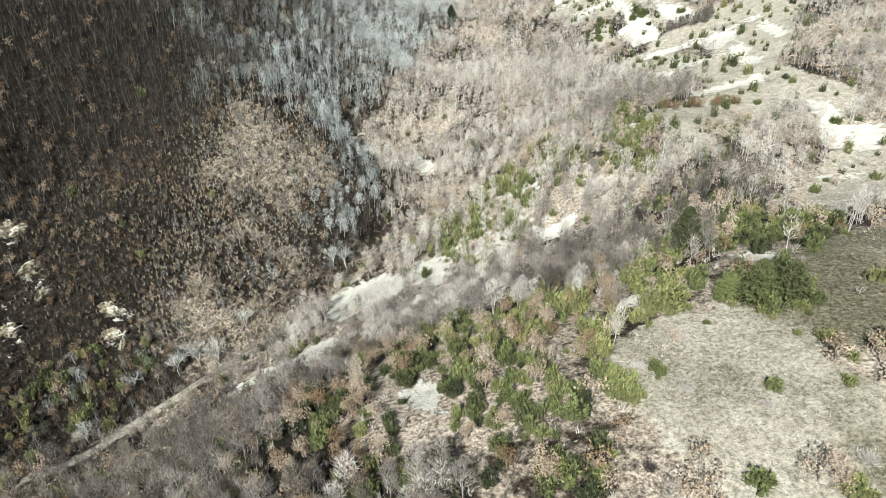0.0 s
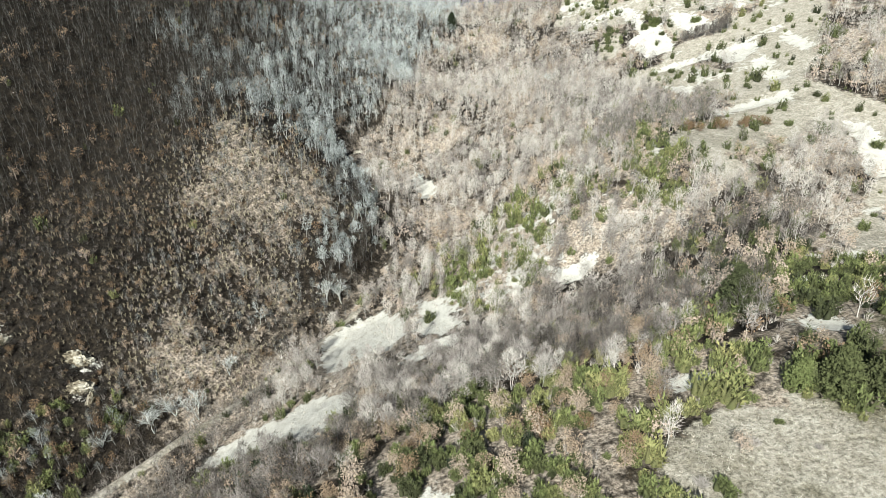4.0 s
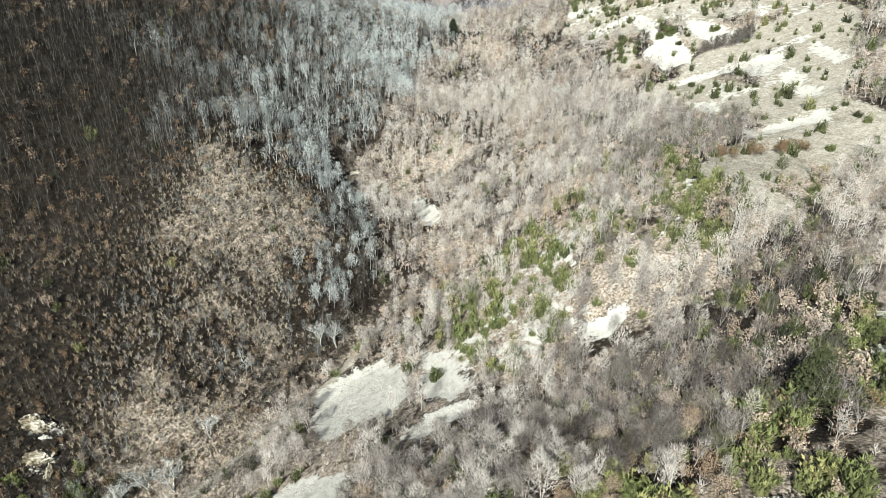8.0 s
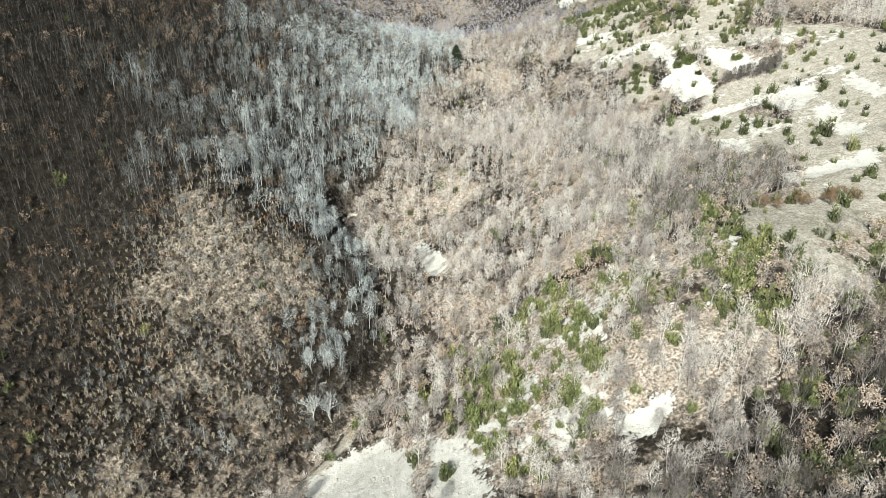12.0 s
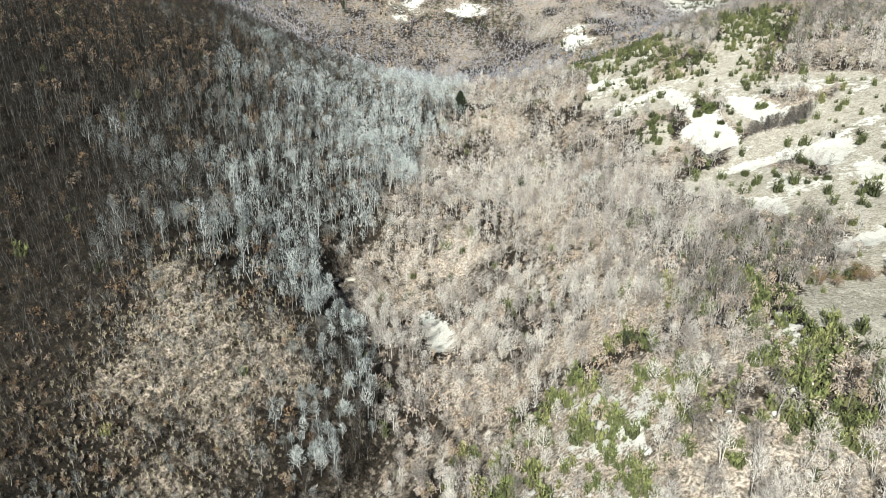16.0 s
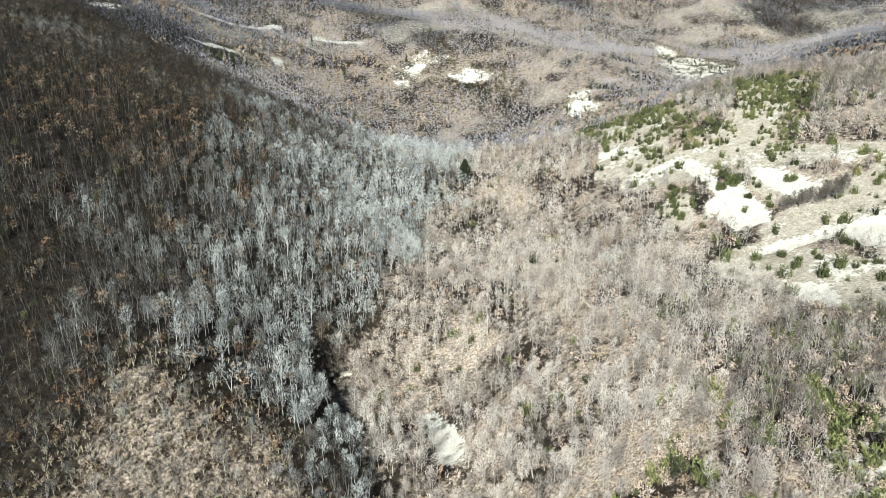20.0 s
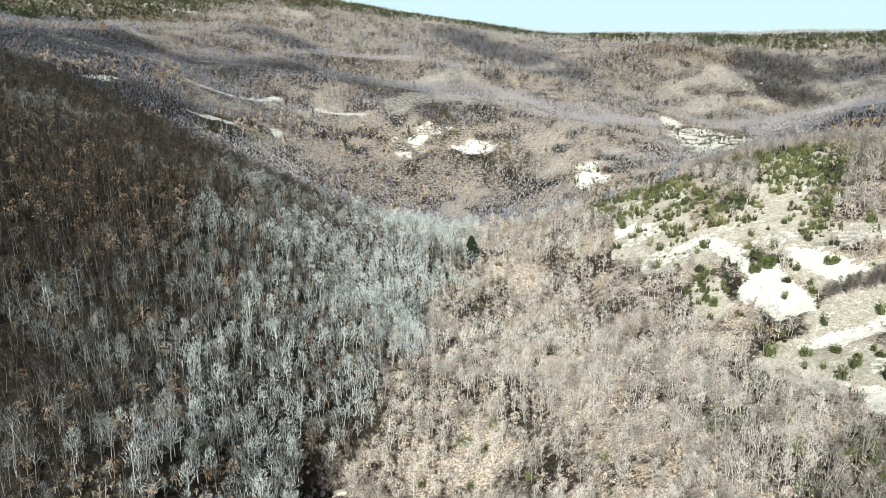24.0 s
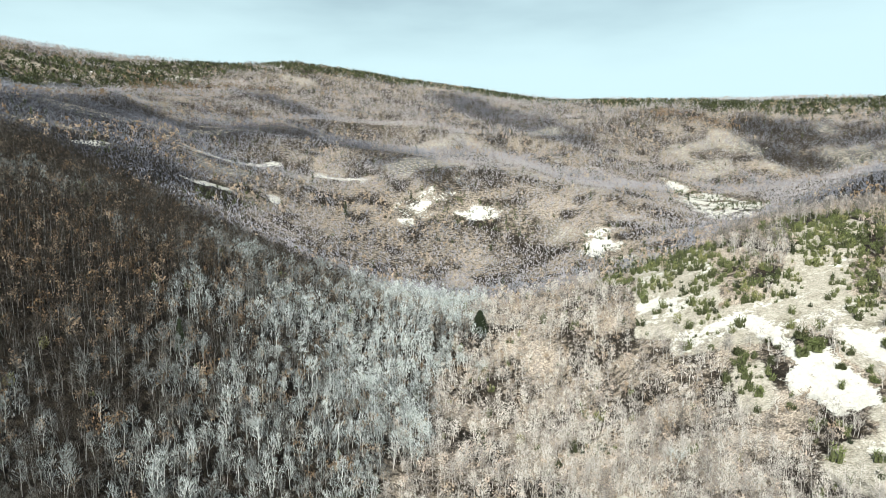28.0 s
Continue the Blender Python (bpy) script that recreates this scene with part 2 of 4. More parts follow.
hill(-40, 180, 28, -13.1)
hill(-100, 180, 28, 19.2)
hill(60, 180, 28, 10.6)
hill(-120, 200, 28, -25.4)
hill(-40, 200, 28, -16.6)
hill(-80, 220, 28, 1.4)
hill(60, 220, 28, -5.4)
hill(0, 220, 28, -19.2)
hill(-60, 240, 28, 17.9)
hill(80, 260, 28, -4.3)
hill(-20, 260, 28, -6.5)
hill(-20, 280, 28, -23.8)
hill(-420, 1285, 90, 9)
hill(-300, 1385, 90, 9)
hill(-180, 1405, 80, 5)
hill(480, 1230, 80, -6)

def lattice(ix, iy, seed):
    n = (ix.astype(np.int64) * 374761393 + iy.astype(np.int64) * 668265263 + seed * 974634777) & 0x7FFFFFFF
    n = ((n ^ (n >> 13)) * 1274126177) & 0x7FFFFFFF
    return ((n ^ (n >> 16)) & 0xFFFF) / 65535.0


def ripple(x, y, size, octaves=3, seed=0):
    """Smooth noise over the plan, about -1 to 1, with lumps of that size in metres."""
    total, amp, norm = np.zeros(np.shape(x)), 1.0, 0.0
    for o in range(octaves):
        u, v = np.asarray(x) / size + 17.3 * o, np.asarray(y) / size - 9.1 * o
        iu, iv = np.floor(u), np.floor(v)
        fu, fv = u - iu, v - iv
        fu, fv = fu * fu * (3 - 2 * fu), fv * fv * (3 - 2 * fv)
        s = seed * 13 + o
        a = lattice(iu, iv, s) * (1 - fu) + lattice(iu + 1, iv, s) * fu
        b = lattice(iu, iv + 1, s) * (1 - fu) + lattice(iu + 1, iv + 1, s) * fu
        total += amp * ((a * (1 - fv) + b * fv) * 2 - 1)
        norm += amp
        amp, size = amp * 0.5, size * 0.5
    return total / norm


def smooth(v):
    v = np.clip(v, 0, 1)
    return v * v * (3 - 2 * v)


def strips(x, y, rows, soft):
    """1 inside long rounded patches (x0, y0, x1, y1, half width), falling to 0 over soft metres outside."""
    best = np.full(np.shape(x), 1e9)
    for x0, y0, x1, y1, r in rows:
        dx, dy = x1 - x0, y1 - y0
        k = np.clip(((x - x0) * dx + (y - y0) * dy) / (dx * dx + dy * dy + 1e-6), 0, 1)
        best = np.minimum(best, np.hypot(x - x0 - k * dx, y - y0 - k * dy) - r)
    return best if soft == 0 else smooth(0.5 - best / soft)


def patches(x, y, outlines, soft):
    """1 inside closed outlines on the plan, falling to 0 over soft metres about their edge."""
    best = np.full(np.shape(x), -1e9)
    for ring in outlines:
        cx, cy = sum(p[0] for p in ring) / len(ring), sum(p[1] for p in ring) / len(ring)
        reach = max(math.hypot(p[0] - cx, p[1] - cy) for p in ring) + 12
        m = np.hypot(x - cx, y - cy) < reach
        if not m.any():
            continue
        u, v = x[m], y[m]
        d, inside = np.full(u.shape, 1e9), np.zeros(u.shape, bool)
        for (x0, y0), (x1, y1) in zip(ring, ring[1:] + ring[:1]):
            dx, dy = x1 - x0, y1 - y0
            k = np.clip(((u - x0) * dx + (v - y0) * dy) / (dx * dx + dy * dy + 1e-6), 0, 1)
            d = np.minimum(d, np.hypot(u - x0 - k * dx, v - y0 - k * dy))
            if dy:
                inside ^= ((y0 > v) != (y1 > v)) & (u < x0 + (v - y0) * dx / dy)
        best[m] = np.maximum(best[m], np.where(inside, d, -d))
    return smooth(0.5 + best / soft)


# the stream's line, which parts the dark wooded side from the pale one
STREAM = ((-140, -60), (-115, 80), (-94, 115), (-86, 124), (-74, 134), (-54, 154), (-40, 179), (-24, 204), (-20, 227), (-33, 264), (-40, 281),
          (-24, 312), (-16, 360), (-11, 401), (0, 434), (10, 480), (15, 540), (-20, 600), (-30, 640), (-40, 760), (-40, 1200))


def stream_x(y):
    return np.interp(y, [p[1] for p in STREAM], [p[0] for p in STREAM])


STREAM_BED = [(*a, *b, 0.6) for a, b in zip(STREAM[1:11], STREAM[2:12])]

# bare patches of white marl, as outlines on the plan
PATCHES = {
    "scree_a": ((-33, 163), (-35, 176), (-26, 185), (-18, 185), (-11, 170), (-10, 157), (-14, 151), (-19, 154), (-26, 148), (-30, 155)),
    "scree_b": ((-8, 176), (-4, 172), (1, 158), (3, 150), (-2, 149), (-7, 154)),
    "scree_c": ((-12, 139), (-6, 146), (3, 147), (4, 143), (-3, 140), (-9, 135)),
    "scree_d": ((23, 158), (26, 162), (31, 161), (36, 162), (34, 157), (29, 152), (25, 153)),
    "scree_e": ((-54, 127), (-47, 133), (-43, 136), (-35, 133), (-28, 135), (-20, 131), (-20, 122), (-24, 112), (-32, 122), (-41, 120)),
    "scree_f": ((-37, 136), (-29, 137), (-19, 130), (-21, 124)),
    "scree_g": ((-9, 78), (-4, 80), (0, 77), (-0, 74), (-4, 74)),
    "scree_h": ((-6, 78), (-4, 81), (-0, 79), (-0, 75), (-4, 74)),
    "gap": ((-14, 277), (-11, 274), (-4, 261), (-3, 249), (-7, 250), (-11, 259)),
    "east_a": ((87, 347), (91, 349), (96, 356), (101, 354), (102, 347), (101, 334), (101, 326), (95, 325), (90, 325), (88, 335), (85, 340)),
    "east_b": ((68, 389), (77, 387), (91, 389), (96, 378), (98, 369), (96, 356), (91, 349), (92, 364), (90, 372), (88, 383), (80, 383), (69, 386)),
    "east_c": ((107, 365), (112, 362), (117, 355), (120, 342), (123, 337), (118, 333), (110, 333), (108, 342), (106, 355)),
    "east_d": ((85, 313), (90, 311), (100, 311), (106, 309), (113, 310), (127, 305), (124, 295), (116, 289), (113, 293), (112, 302), (107, 304), (98, 304), (89, 307)),
    "east_e": ((64, 428), (72, 428), (80, 426), (82, 408), (76, 416), (67, 418)),
    "east_f": ((86, 287), (90, 285), (92, 281), (97, 280), (94, 272), (90, 264), (85, 269), (82, 276)),
    "east_g": ((133, 357), (138, 352), (136, 344), (132, 347)),
    "east_h": ((122, 290), (124, 278), (116, 266), (116, 276)),
    "east_i": ((137, 307), (140, 300), (139, 282), (135, 276), (133, 296)),
    "east_j": ((113, 266), (118, 270), (124, 266), (118, 258)),
    "east_k": ((85, 233), (92, 243), (108, 246), (119, 246), (114, 237), (102, 238)),
    "east_l": ((76, 149), (81, 147), (89, 149), (85, 142), (76, 141)),
    "east_m": ((62, 131), (70, 132), (66, 125), (61, 126)),
    "east_n": ((53, 110), (58, 111), (62, 105), (59, 101), (54, 106)),
    "east_o": ((29, 99), (35, 98), (35, 95), (30, 93)),
    "east_p": ((120, 218), (125, 215), (122, 194), (113, 183), (112, 194)),
    "east_q": ((123, 199), (134, 200), (125, 182), (119, 184)),
    "far_a": ((-44, 658), (-38, 685), (-14, 710), (-6, 705), (-18, 679), (-27, 655)),
    "far_b": ((0, 683), (21, 686), (40, 672), (33, 661), (11, 668)),
    "far_c": ((77, 594), (97, 630), (105, 621), (109, 577), (104, 550), (85, 576)),
    "far_d": ((233, 910), (249, 861), (235, 721), (232, 655), (195, 592), (180, 621), (185, 705)),
    "cliff_a": ((-127, 174), (-122, 176), (-118, 167), (-121, 165)),
    "cliff_b": ((-118, 164), (-115, 164), (-106, 154), (-108, 152)),
    "cliff_c": ((-116, 150), (-113, 146), (-108, 142), (-110, 140), (-114, 142)),
    "cliff_d": ((-95, 154), (-90, 156), (-85, 156), (-86, 153), (-92, 152)),
    "cliff_e": ((-92, 148), (-84, 152), (-83, 149), (-86, 144)),
}
TURF = ((109, 339, 112, 366, 6), (112, 368, 150, 350, 9), (103, 318, 129, 316, 9), (126, 332, 140, 326, 6), (36, 74, 46, 50, 13), (45, 81, 60, 79, 7.5), (64, 93, 77, 106, 8), (87, 302, 123, 218, 13), (65, 205, 74, 183, 5), (68, 196, 74, 214, 6), (76, 208, 100, 230, 9), (72, 200, 88, 210, 7), (96, 210, 108, 222, 7), (75, 383, 123, 361, 9),
        (132, 452, 142, 434, 7), (76, 405, 98, 480, 15), (95, 480, 105, 540, 12), (118, 392, 150, 436, 12), (76, 340, 80, 356, 5), (89, 386, 119, 372, 9), (60, 40, 110, 70, 24), (120, 270, 150, 330, 14), (95, 150, 130, 190, 9), (-203, 682, -175, 703, 5))
SCRUB = ((-114, 142, -102, 122, 7), (-110, 200, -84, 200, 13), (-106, 168, -82, 172, 13), (-98, 152, -80, 156, 8), (-91, 205, -53, 226, 15), (-72, 187, -54, 198, 10), (-75, 212, -50, 228, 13), (-95, 150, -60, 165, 10))
# stony slopes with scattered bushes
DOTS = ((4, 166, 14, 200, 11), (14, 166, 26, 190, 12), (20, 192, 28, 186, 8), (48, 180, 58, 194, 9))
GREY_WOOD = ((-58, 480, -24, 316, 20), (-66, 262, -36, 288, 13), (-95, 450, -28, 385, 14))
BANK = ((-89, 106, -73, 124, 1.6), (-73, 124, -52, 146, 1.6), (-52, 146, -38, 170, 1.6), (-38, 170, -21, 201, 1.4))
# the far hills: slate-coloured woods (haze painted in), rust-brown brows, dark green scrub along the crest
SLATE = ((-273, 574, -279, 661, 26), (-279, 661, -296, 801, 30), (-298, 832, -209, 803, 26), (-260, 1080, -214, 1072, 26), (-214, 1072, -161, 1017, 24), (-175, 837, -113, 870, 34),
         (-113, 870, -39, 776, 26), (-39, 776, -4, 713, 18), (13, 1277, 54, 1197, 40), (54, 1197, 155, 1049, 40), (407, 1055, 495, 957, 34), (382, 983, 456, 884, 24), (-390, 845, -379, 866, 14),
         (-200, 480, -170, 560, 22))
RUST = ((-350, 745, -336, 821, 16), (-368, 929, -350, 1045, 18), (-350, 1045, -297, 1106, 24), (-297, 1106, -244, 1138, 24), (407, 850, 421, 820, 22), (212, 512, 240, 540, 16), (297, 1128, 385, 1072, 22))
CREST = ((-500, 840, -469, 929, 85), (-469, 929, -420, 1085, 75), (-420, 1120, -347, 1330, 60), (-347, 1330, -100, 1440, 85), (-100, 1440, 80, 1450, 80), (80, 1400, 280, 1260, 40), (301, 1240, 407, 1180, 62), (407, 1180, 474, 1150, 62), (474, 1150, 620, 1080, 70))
CLEARINGS = ((-207, 535, -207, 567, 3.5), (-207, 695, -180, 707, 6), (-180, 707, -149, 746, 4), (-114, 739, -75, 733, 5), (-165, 576, -150, 605, 4), (-129, 640, -125, 630, 4))
# stands of juniper, and mixed dark thickets, as outlines on the plan
GREENS = {
    "spur": ((-28, 66), (-21, 85), (-15, 100), (-3, 104), (22, 104), (27, 97), (22, 79), (18, 65), (19, 55)),
    "knoll_a": ((29, 101), (40, 114), (42, 99), (38, 90), (31, 84), (26, 86)),
    "knoll_b": ((22, 77), (24, 77), (26, 70), (25, 67), (21, 71)),
    "pine_row": ((42, 89), (49, 101), (61, 97), (54, 81), (43, 85)),
    "terrace": ((60, 136), (74, 148), (88, 137), (67, 103), (54, 114)),
    "slope_a": ((20, 176), (29, 199), (31, 188), (25, 168)),
    "slope_b": ((26, 213), (36, 224), (36, 212), (31, 193), (25, 189)),
    "slope_c": ((-0, 188), (11, 164), (12, 155), (5, 158), (-1, 175)),
    "slope_d": ((61, 225), (62, 200), (58, 184), (48, 185)),
    "mound_a": ((74, 186), (80, 195), (88, 203), (97, 207), (92, 195), (84, 184)),
    "mound_b": ((60, 187), (66, 189), (70, 185), (63, 182)),
    "corner": ((78, 363), (84, 363), (88, 351), (84, 338), (79, 331), (72, 334), (72, 350)),
    "crest_a": ((75, 549), (100, 570), (123, 555), (112, 451), (110, 419), (116, 394), (108, 385), (92, 392), (79, 395), (76, 415), (66, 446), (60, 458)),
    "crest_b": ((140, 458), (176, 442), (124, 360), (116, 366), (119, 392), (125, 418)),
    "mid_hill": ((-35, 659), (-0, 703), (43, 681), (63, 643), (52, 626), (22, 644), (-10, 654)),
    "west_spur": ((-153, 526), (-158, 606), (-129, 635), (-120, 612), (-139, 544)),
}
MIXED = {
    "fold": ((13, 128), (20, 138), (34, 139), (46, 145), (58, 162), (72, 174), (84, 170), (82, 152), (70, 135), (50, 112), (36, 104), (18, 104), (12, 118)),
    "shoulder": ((-98, 70), (-96, 92), (-80, 112), (-60, 116), (-46, 100), (-24, 98), (-14, 84), (-12, 70), (2, 58), (0, 45), (-40, 45)),
    "ridge": ((-49, 116), (-27, 122), (-5, 127), (12, 138), (18, 120), (10, 108), (-8, 98), (-25, 91), (-45, 100)),
    "gully": ((-106, 128), (-100, 142), (-88, 147), (-66, 149), (-74, 136), (-89, 121), (-98, 112)),
    "east_fold": ((49, 234), (66, 256), (84, 262), (97, 258), (78, 222), (56, 196), (40, 203)),
    "east_wood": ((112, 470), (122, 420), (150, 395), (190, 400), (260, 480), (330, 640), (215, 600), (150, 520)),
    "brow": ((50, 176), (55, 200), (60, 208), (63, 192), (58, 172)),
}
MARL, GREEN, MIXED_WOOD = tuple(PATCHES.values()), tuple(GREENS.values()), tuple(MIXED.values())


def wild(x, y, amount=1.0, seed=5):
    """The plan, bent by noise, so that patches get ragged outlines."""
    return x + amount * 3.2 * ripple(x, y, 9, 3, seed), y + amount * 3.2 * ripple(x, y, 9, 3, seed + 1)


def height(x, y):
    x, y = np.asarray(x, float), np.asarray(y, float)
    z = LEVEL + TILT_X * x + TILT_Y * y
    for cx, cy, s, a in HILLS:
        z = z + a * np.exp(-((x - cx) ** 2 + (y - cy) ** 2) / (2 * s * s))
    far = smooth((np.hypot(x, y - 80) - 420) / 450)
    brow = smooth((y - 980 + 0.25 * np.abs(x)) / 180)
    z = z + 0.9 * ripple(x, y, 22, 4, 2) + far * (1 - brow) * (34 * (0.5 - np.abs(ripple(x + 0.3 * y, y - 0.3 * x, 190, 3, 3))) - 12)
    z = z - brow * (3 - 4 * ripple(x, y, 70, 3, 6)) - 10 * smooth((-250 - x) / 120) * smooth((y - 780) / 160)
    z = z - (2.2 + 3.0 * np.exp(-((y - 272) / 20) ** 2)) * np.exp(-(strips(x, y, STREAM_BED, 0) / 2.4) ** 2)
    z = z - 1.6 * smooth((225 - y) / 20) * np.exp(-(strips(x, y, STREAM_BED, 0) / 4.0) ** 2) + 1.5 * np.exp(-(strips(x, y, BANK, 0) / 2.2) ** 2)
    wx, wy = wild(x, y, 0.7)
    marl = patches(wx, wy, MARL, 3.0)
    rills = np.abs(ripple(x * 1.0, y * 0.35, 3.2, 3, 9))
    return z - marl * (0.5 + 0.9 * rills)


def lines(knots):
    """Grid lines from (start, step) knots; the steps grow evenly between them."""
    out = [knots[0][0]]
    while out[-1] < knots[-1][0]:
        out.append(out[-1] + float(np.interp(out[-1], [k[0] for k in knots], [k[1] for k in knots])))
    return np.array(out)


def mesh_from(name, co, faces, material, floats=(), smooth_faces=False):
    """A mesh from arrays: vertices, faces of one size, and named floats on the vertices."""
    me = bpy.data.meshes.new(name)
    k = faces.shape[1]
    me.vertices.add(len(co))
    me.vertices.foreach_set("co", np.ascontiguousarray(co, np.float32).ravel())
    me.loops.add(faces.size)
    me.loops.foreach_set("vertex_index", np.ascontiguousarray(faces, np.int32).ravel())
    me.polygons.add(len(faces))
    me.polygons.foreach_set("loop_start", np.arange(0, faces.size, k, dtype=np.int32))
    if smooth_faces:
        me.polygons.foreach_set("use_smooth", np.ones(len(faces), bool))
    for key, values in floats:
        me.attributes.new(key, "FLOAT", "POINT").data.foreach_set("value", np.ascontiguousarray(values, np.float32))
    me.materials.append(material)
    me.update(calc_edges=True)
    return me


def build_ground():
    gx = lines(((-3000, 260), (-900, 40), (-420, 9), (-170, 3.2), (-60, 2.1), (90, 2.1), (180, 3.8), (420, 9), (900, 40), (3000, 260)))
    gy = lines(((-2500, 260), (-300, 40), (20, 4), (45, 1.9), (200, 2.3), (480, 4.6), (800, 9), (1500, 14), (2200, 60), (4400, 320)))
    X, Y = np.meshgrid(gx, gy)
    x, y = X.ravel(), Y.ravel()
    z = height(x, y)
    i = np.arange(len(x)).reshape(X.shape)
    quads = np.stack([i[:-1, :-1], i[:-1, 1:], i[1:, 1:], i[1:, :-1]], -1).reshape(-1, 4)
    me = mesh_from("ground", np.stack([x, y, z], 1), quads, M_GROUND, smooth_faces=True)
    wx, wy = wild(x, y, 0.7)
    lx, ly = wild(x, y, 4.0, 15)
    bare = np.where(y < 480, patches(wx, wy, MARL, 5.0), patches(lx, ly, MARL, 8.0) * smooth(0.8 + 2.2 * ripple(x, y, 9, 3, 34)))
    far = smooth((y - 430) / 100)
    bare = np.maximum(bare, far * smooth((ripple(x, y, 26, 3, 21) - 0.56) * 6) * 0.6)
    turf = strips(wx, wy, TURF, 6.0)
    turf = np.maximum(turf, strips(wx, wy, BANK, 3.0))
    bare = bare * np.where(y > 420, 0.85 * smooth(0.6 + 1.6 * ripple(x, y, 8, 3, 26)), smooth(1.2 + 0.8 * ripple(x, y, 6, 3, 27)))
    bare = np.maximum(bare, 0.52 * strips(wx, wy, TURF, 6.0) * (y > 140) * (y < 560) * smooth((ripple(x * 0.5, y * 1.3, 13, 3, 29) - 0.12) * 4))
    bare = np.maximum(bare, 0.6 * strips(wx, wy, DOTS, 10) * smooth(0.55 + 1.8 * ripple(x, y, 11, 3, 57)))
    turf = np.maximum(turf, far * smooth(ripple(x, y, 60, 3, 22) * 2.5 - 0.4) * 0.5)
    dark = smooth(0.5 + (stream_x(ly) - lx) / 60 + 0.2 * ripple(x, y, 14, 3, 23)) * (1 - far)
    # floor between trees darkened for shade that the thin twigs don't cast
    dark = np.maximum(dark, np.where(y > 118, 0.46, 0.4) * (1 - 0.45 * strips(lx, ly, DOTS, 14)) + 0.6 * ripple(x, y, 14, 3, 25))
    # mixed thickets: deep shadow put into the ground colour
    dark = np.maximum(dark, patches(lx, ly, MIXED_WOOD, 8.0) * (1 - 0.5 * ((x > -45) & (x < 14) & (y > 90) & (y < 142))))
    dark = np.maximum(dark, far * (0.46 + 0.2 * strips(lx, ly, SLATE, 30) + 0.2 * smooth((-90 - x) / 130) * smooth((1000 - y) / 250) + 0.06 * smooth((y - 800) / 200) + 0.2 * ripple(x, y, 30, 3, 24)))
    bare = np.maximum(bare, strips(wx, wy, CLEARINGS, 5.0) * 0.8)
    bare = np.maximum(bare, far * patches(lx, ly, MARL, 22.0) * smooth(0.75 + 1.3 * ripple(x, y, 12, 3, 30)) * 0.9)
    bare = np.maximum(bare, strips(lx, ly, CREST, 20) * smooth((ripple(x, y, 18, 3, 32) - 0.2) * 4) * 0.6)
    dark = dark * (1 - 0.55 * strips(lx, ly, SCRUB, 26) * smooth((lx + 92) / 24))
    bare = bare * np.where((x < stream_x(y) - 4) & (y < 300), 0.6, 1.0)
    # right of the meadow: mossier, and dimmed in colour for lens falloff
    lush_dimmed = np.clip(0.75 * smooth((lx - 36) / 24) + 0.4 * ripple(x, y, 20, 2, 28), 0, 1) * (y < 140) 
    me.attributes.new("lush_dimmed", "FLOAT", "POINT").data.foreach_set("value", lush_dimmed.astype(np.float32))
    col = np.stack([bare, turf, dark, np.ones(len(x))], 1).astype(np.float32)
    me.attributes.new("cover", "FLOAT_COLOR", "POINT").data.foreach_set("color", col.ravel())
    return tagged(new("ground", me), "hilly ground of pale marl, dry turf and brown leaf litter", "ground", kind="structure")


ground = build_ground()

# ---------------------------------------------------------------- plants
class Shape:
    """Triangles of one plant, with their leafiness; part 0 is the trunk, part 1 the crown."""

    def __init__(self, seed):
        self.r = random.Random(seed)
        self.co, self.tri, self.leaf, self.part = [], [], [], []

    def add(self, pts, tris, leaf, part):
        b = len(self.co)
        self.co += [tuple(p) for p in pts]
        self.leaf += [leaf] * len(pts)
        self.tri += [tuple(b + i for i in t) for t in tris]
        self.part += [part] * len(tris)

    def rod(self, a, b, ra, rb, leaf, part, sides=3):
        a, b = Vector(a), Vector(b)
        d = (b - a).normalized()
        u = d.orthogonal().normalized()
        v = d.cross(u)
        ring = [(math.cos(2 * math.pi * k / sides), math.sin(2 * math.pi * k / sides)) for k in range(sides)]
        low = [a + (u * c + v * s) * ra for c, s in ring]
        if rb <= 0:
            self.add(low + [b], [(k, (k + 1) % sides, sides) for k in range(sides)], leaf, part)
            return
        top = [b + (u * c + v * s) * rb for c, s in ring]
        tris = []
        for k in range(sides):
            j = (k + 1) % sides
            tris += [(k, j, sides + j), (k, sides + j, sides + k)]
        self.add(low + top, tris, leaf, part)

    def sliver(self, a, b, w, leaf=1.0, part=1):
        a, b = Vector(a), Vector(b)
        side = (b - a).cross(Vector((self.r.uniform(-1, 1), self.r.uniform(-1, 1), self.r.uniform(-1, 1)))).normalized() * w * 0.5
        self.add([a - side, a + side, b], [(0, 1, 2)], leaf, part)

    def leaf_at(self, p, size, up=0.0):
        r = self.r
        d = Vector((r.uniform(-1, 1), r.uniform(-1, 1), r.uniform(-1, 1) + up)).normalized()
        s = d.orthogonal().normalized()
        s.rotate(Matrix.Rotation(r.uniform(0, 6.28), 3, d))
        p = Vector(p)
        self.add([p - s * size * 0.5, p + s * size * 0.5, p + d * size * 1.1], [(0, 1, 2)], 1.0, 1)

    def arrays(self):
        return np.array(self.co), np.array(self.tri), np.array(self.leaf), np.array(self.part)


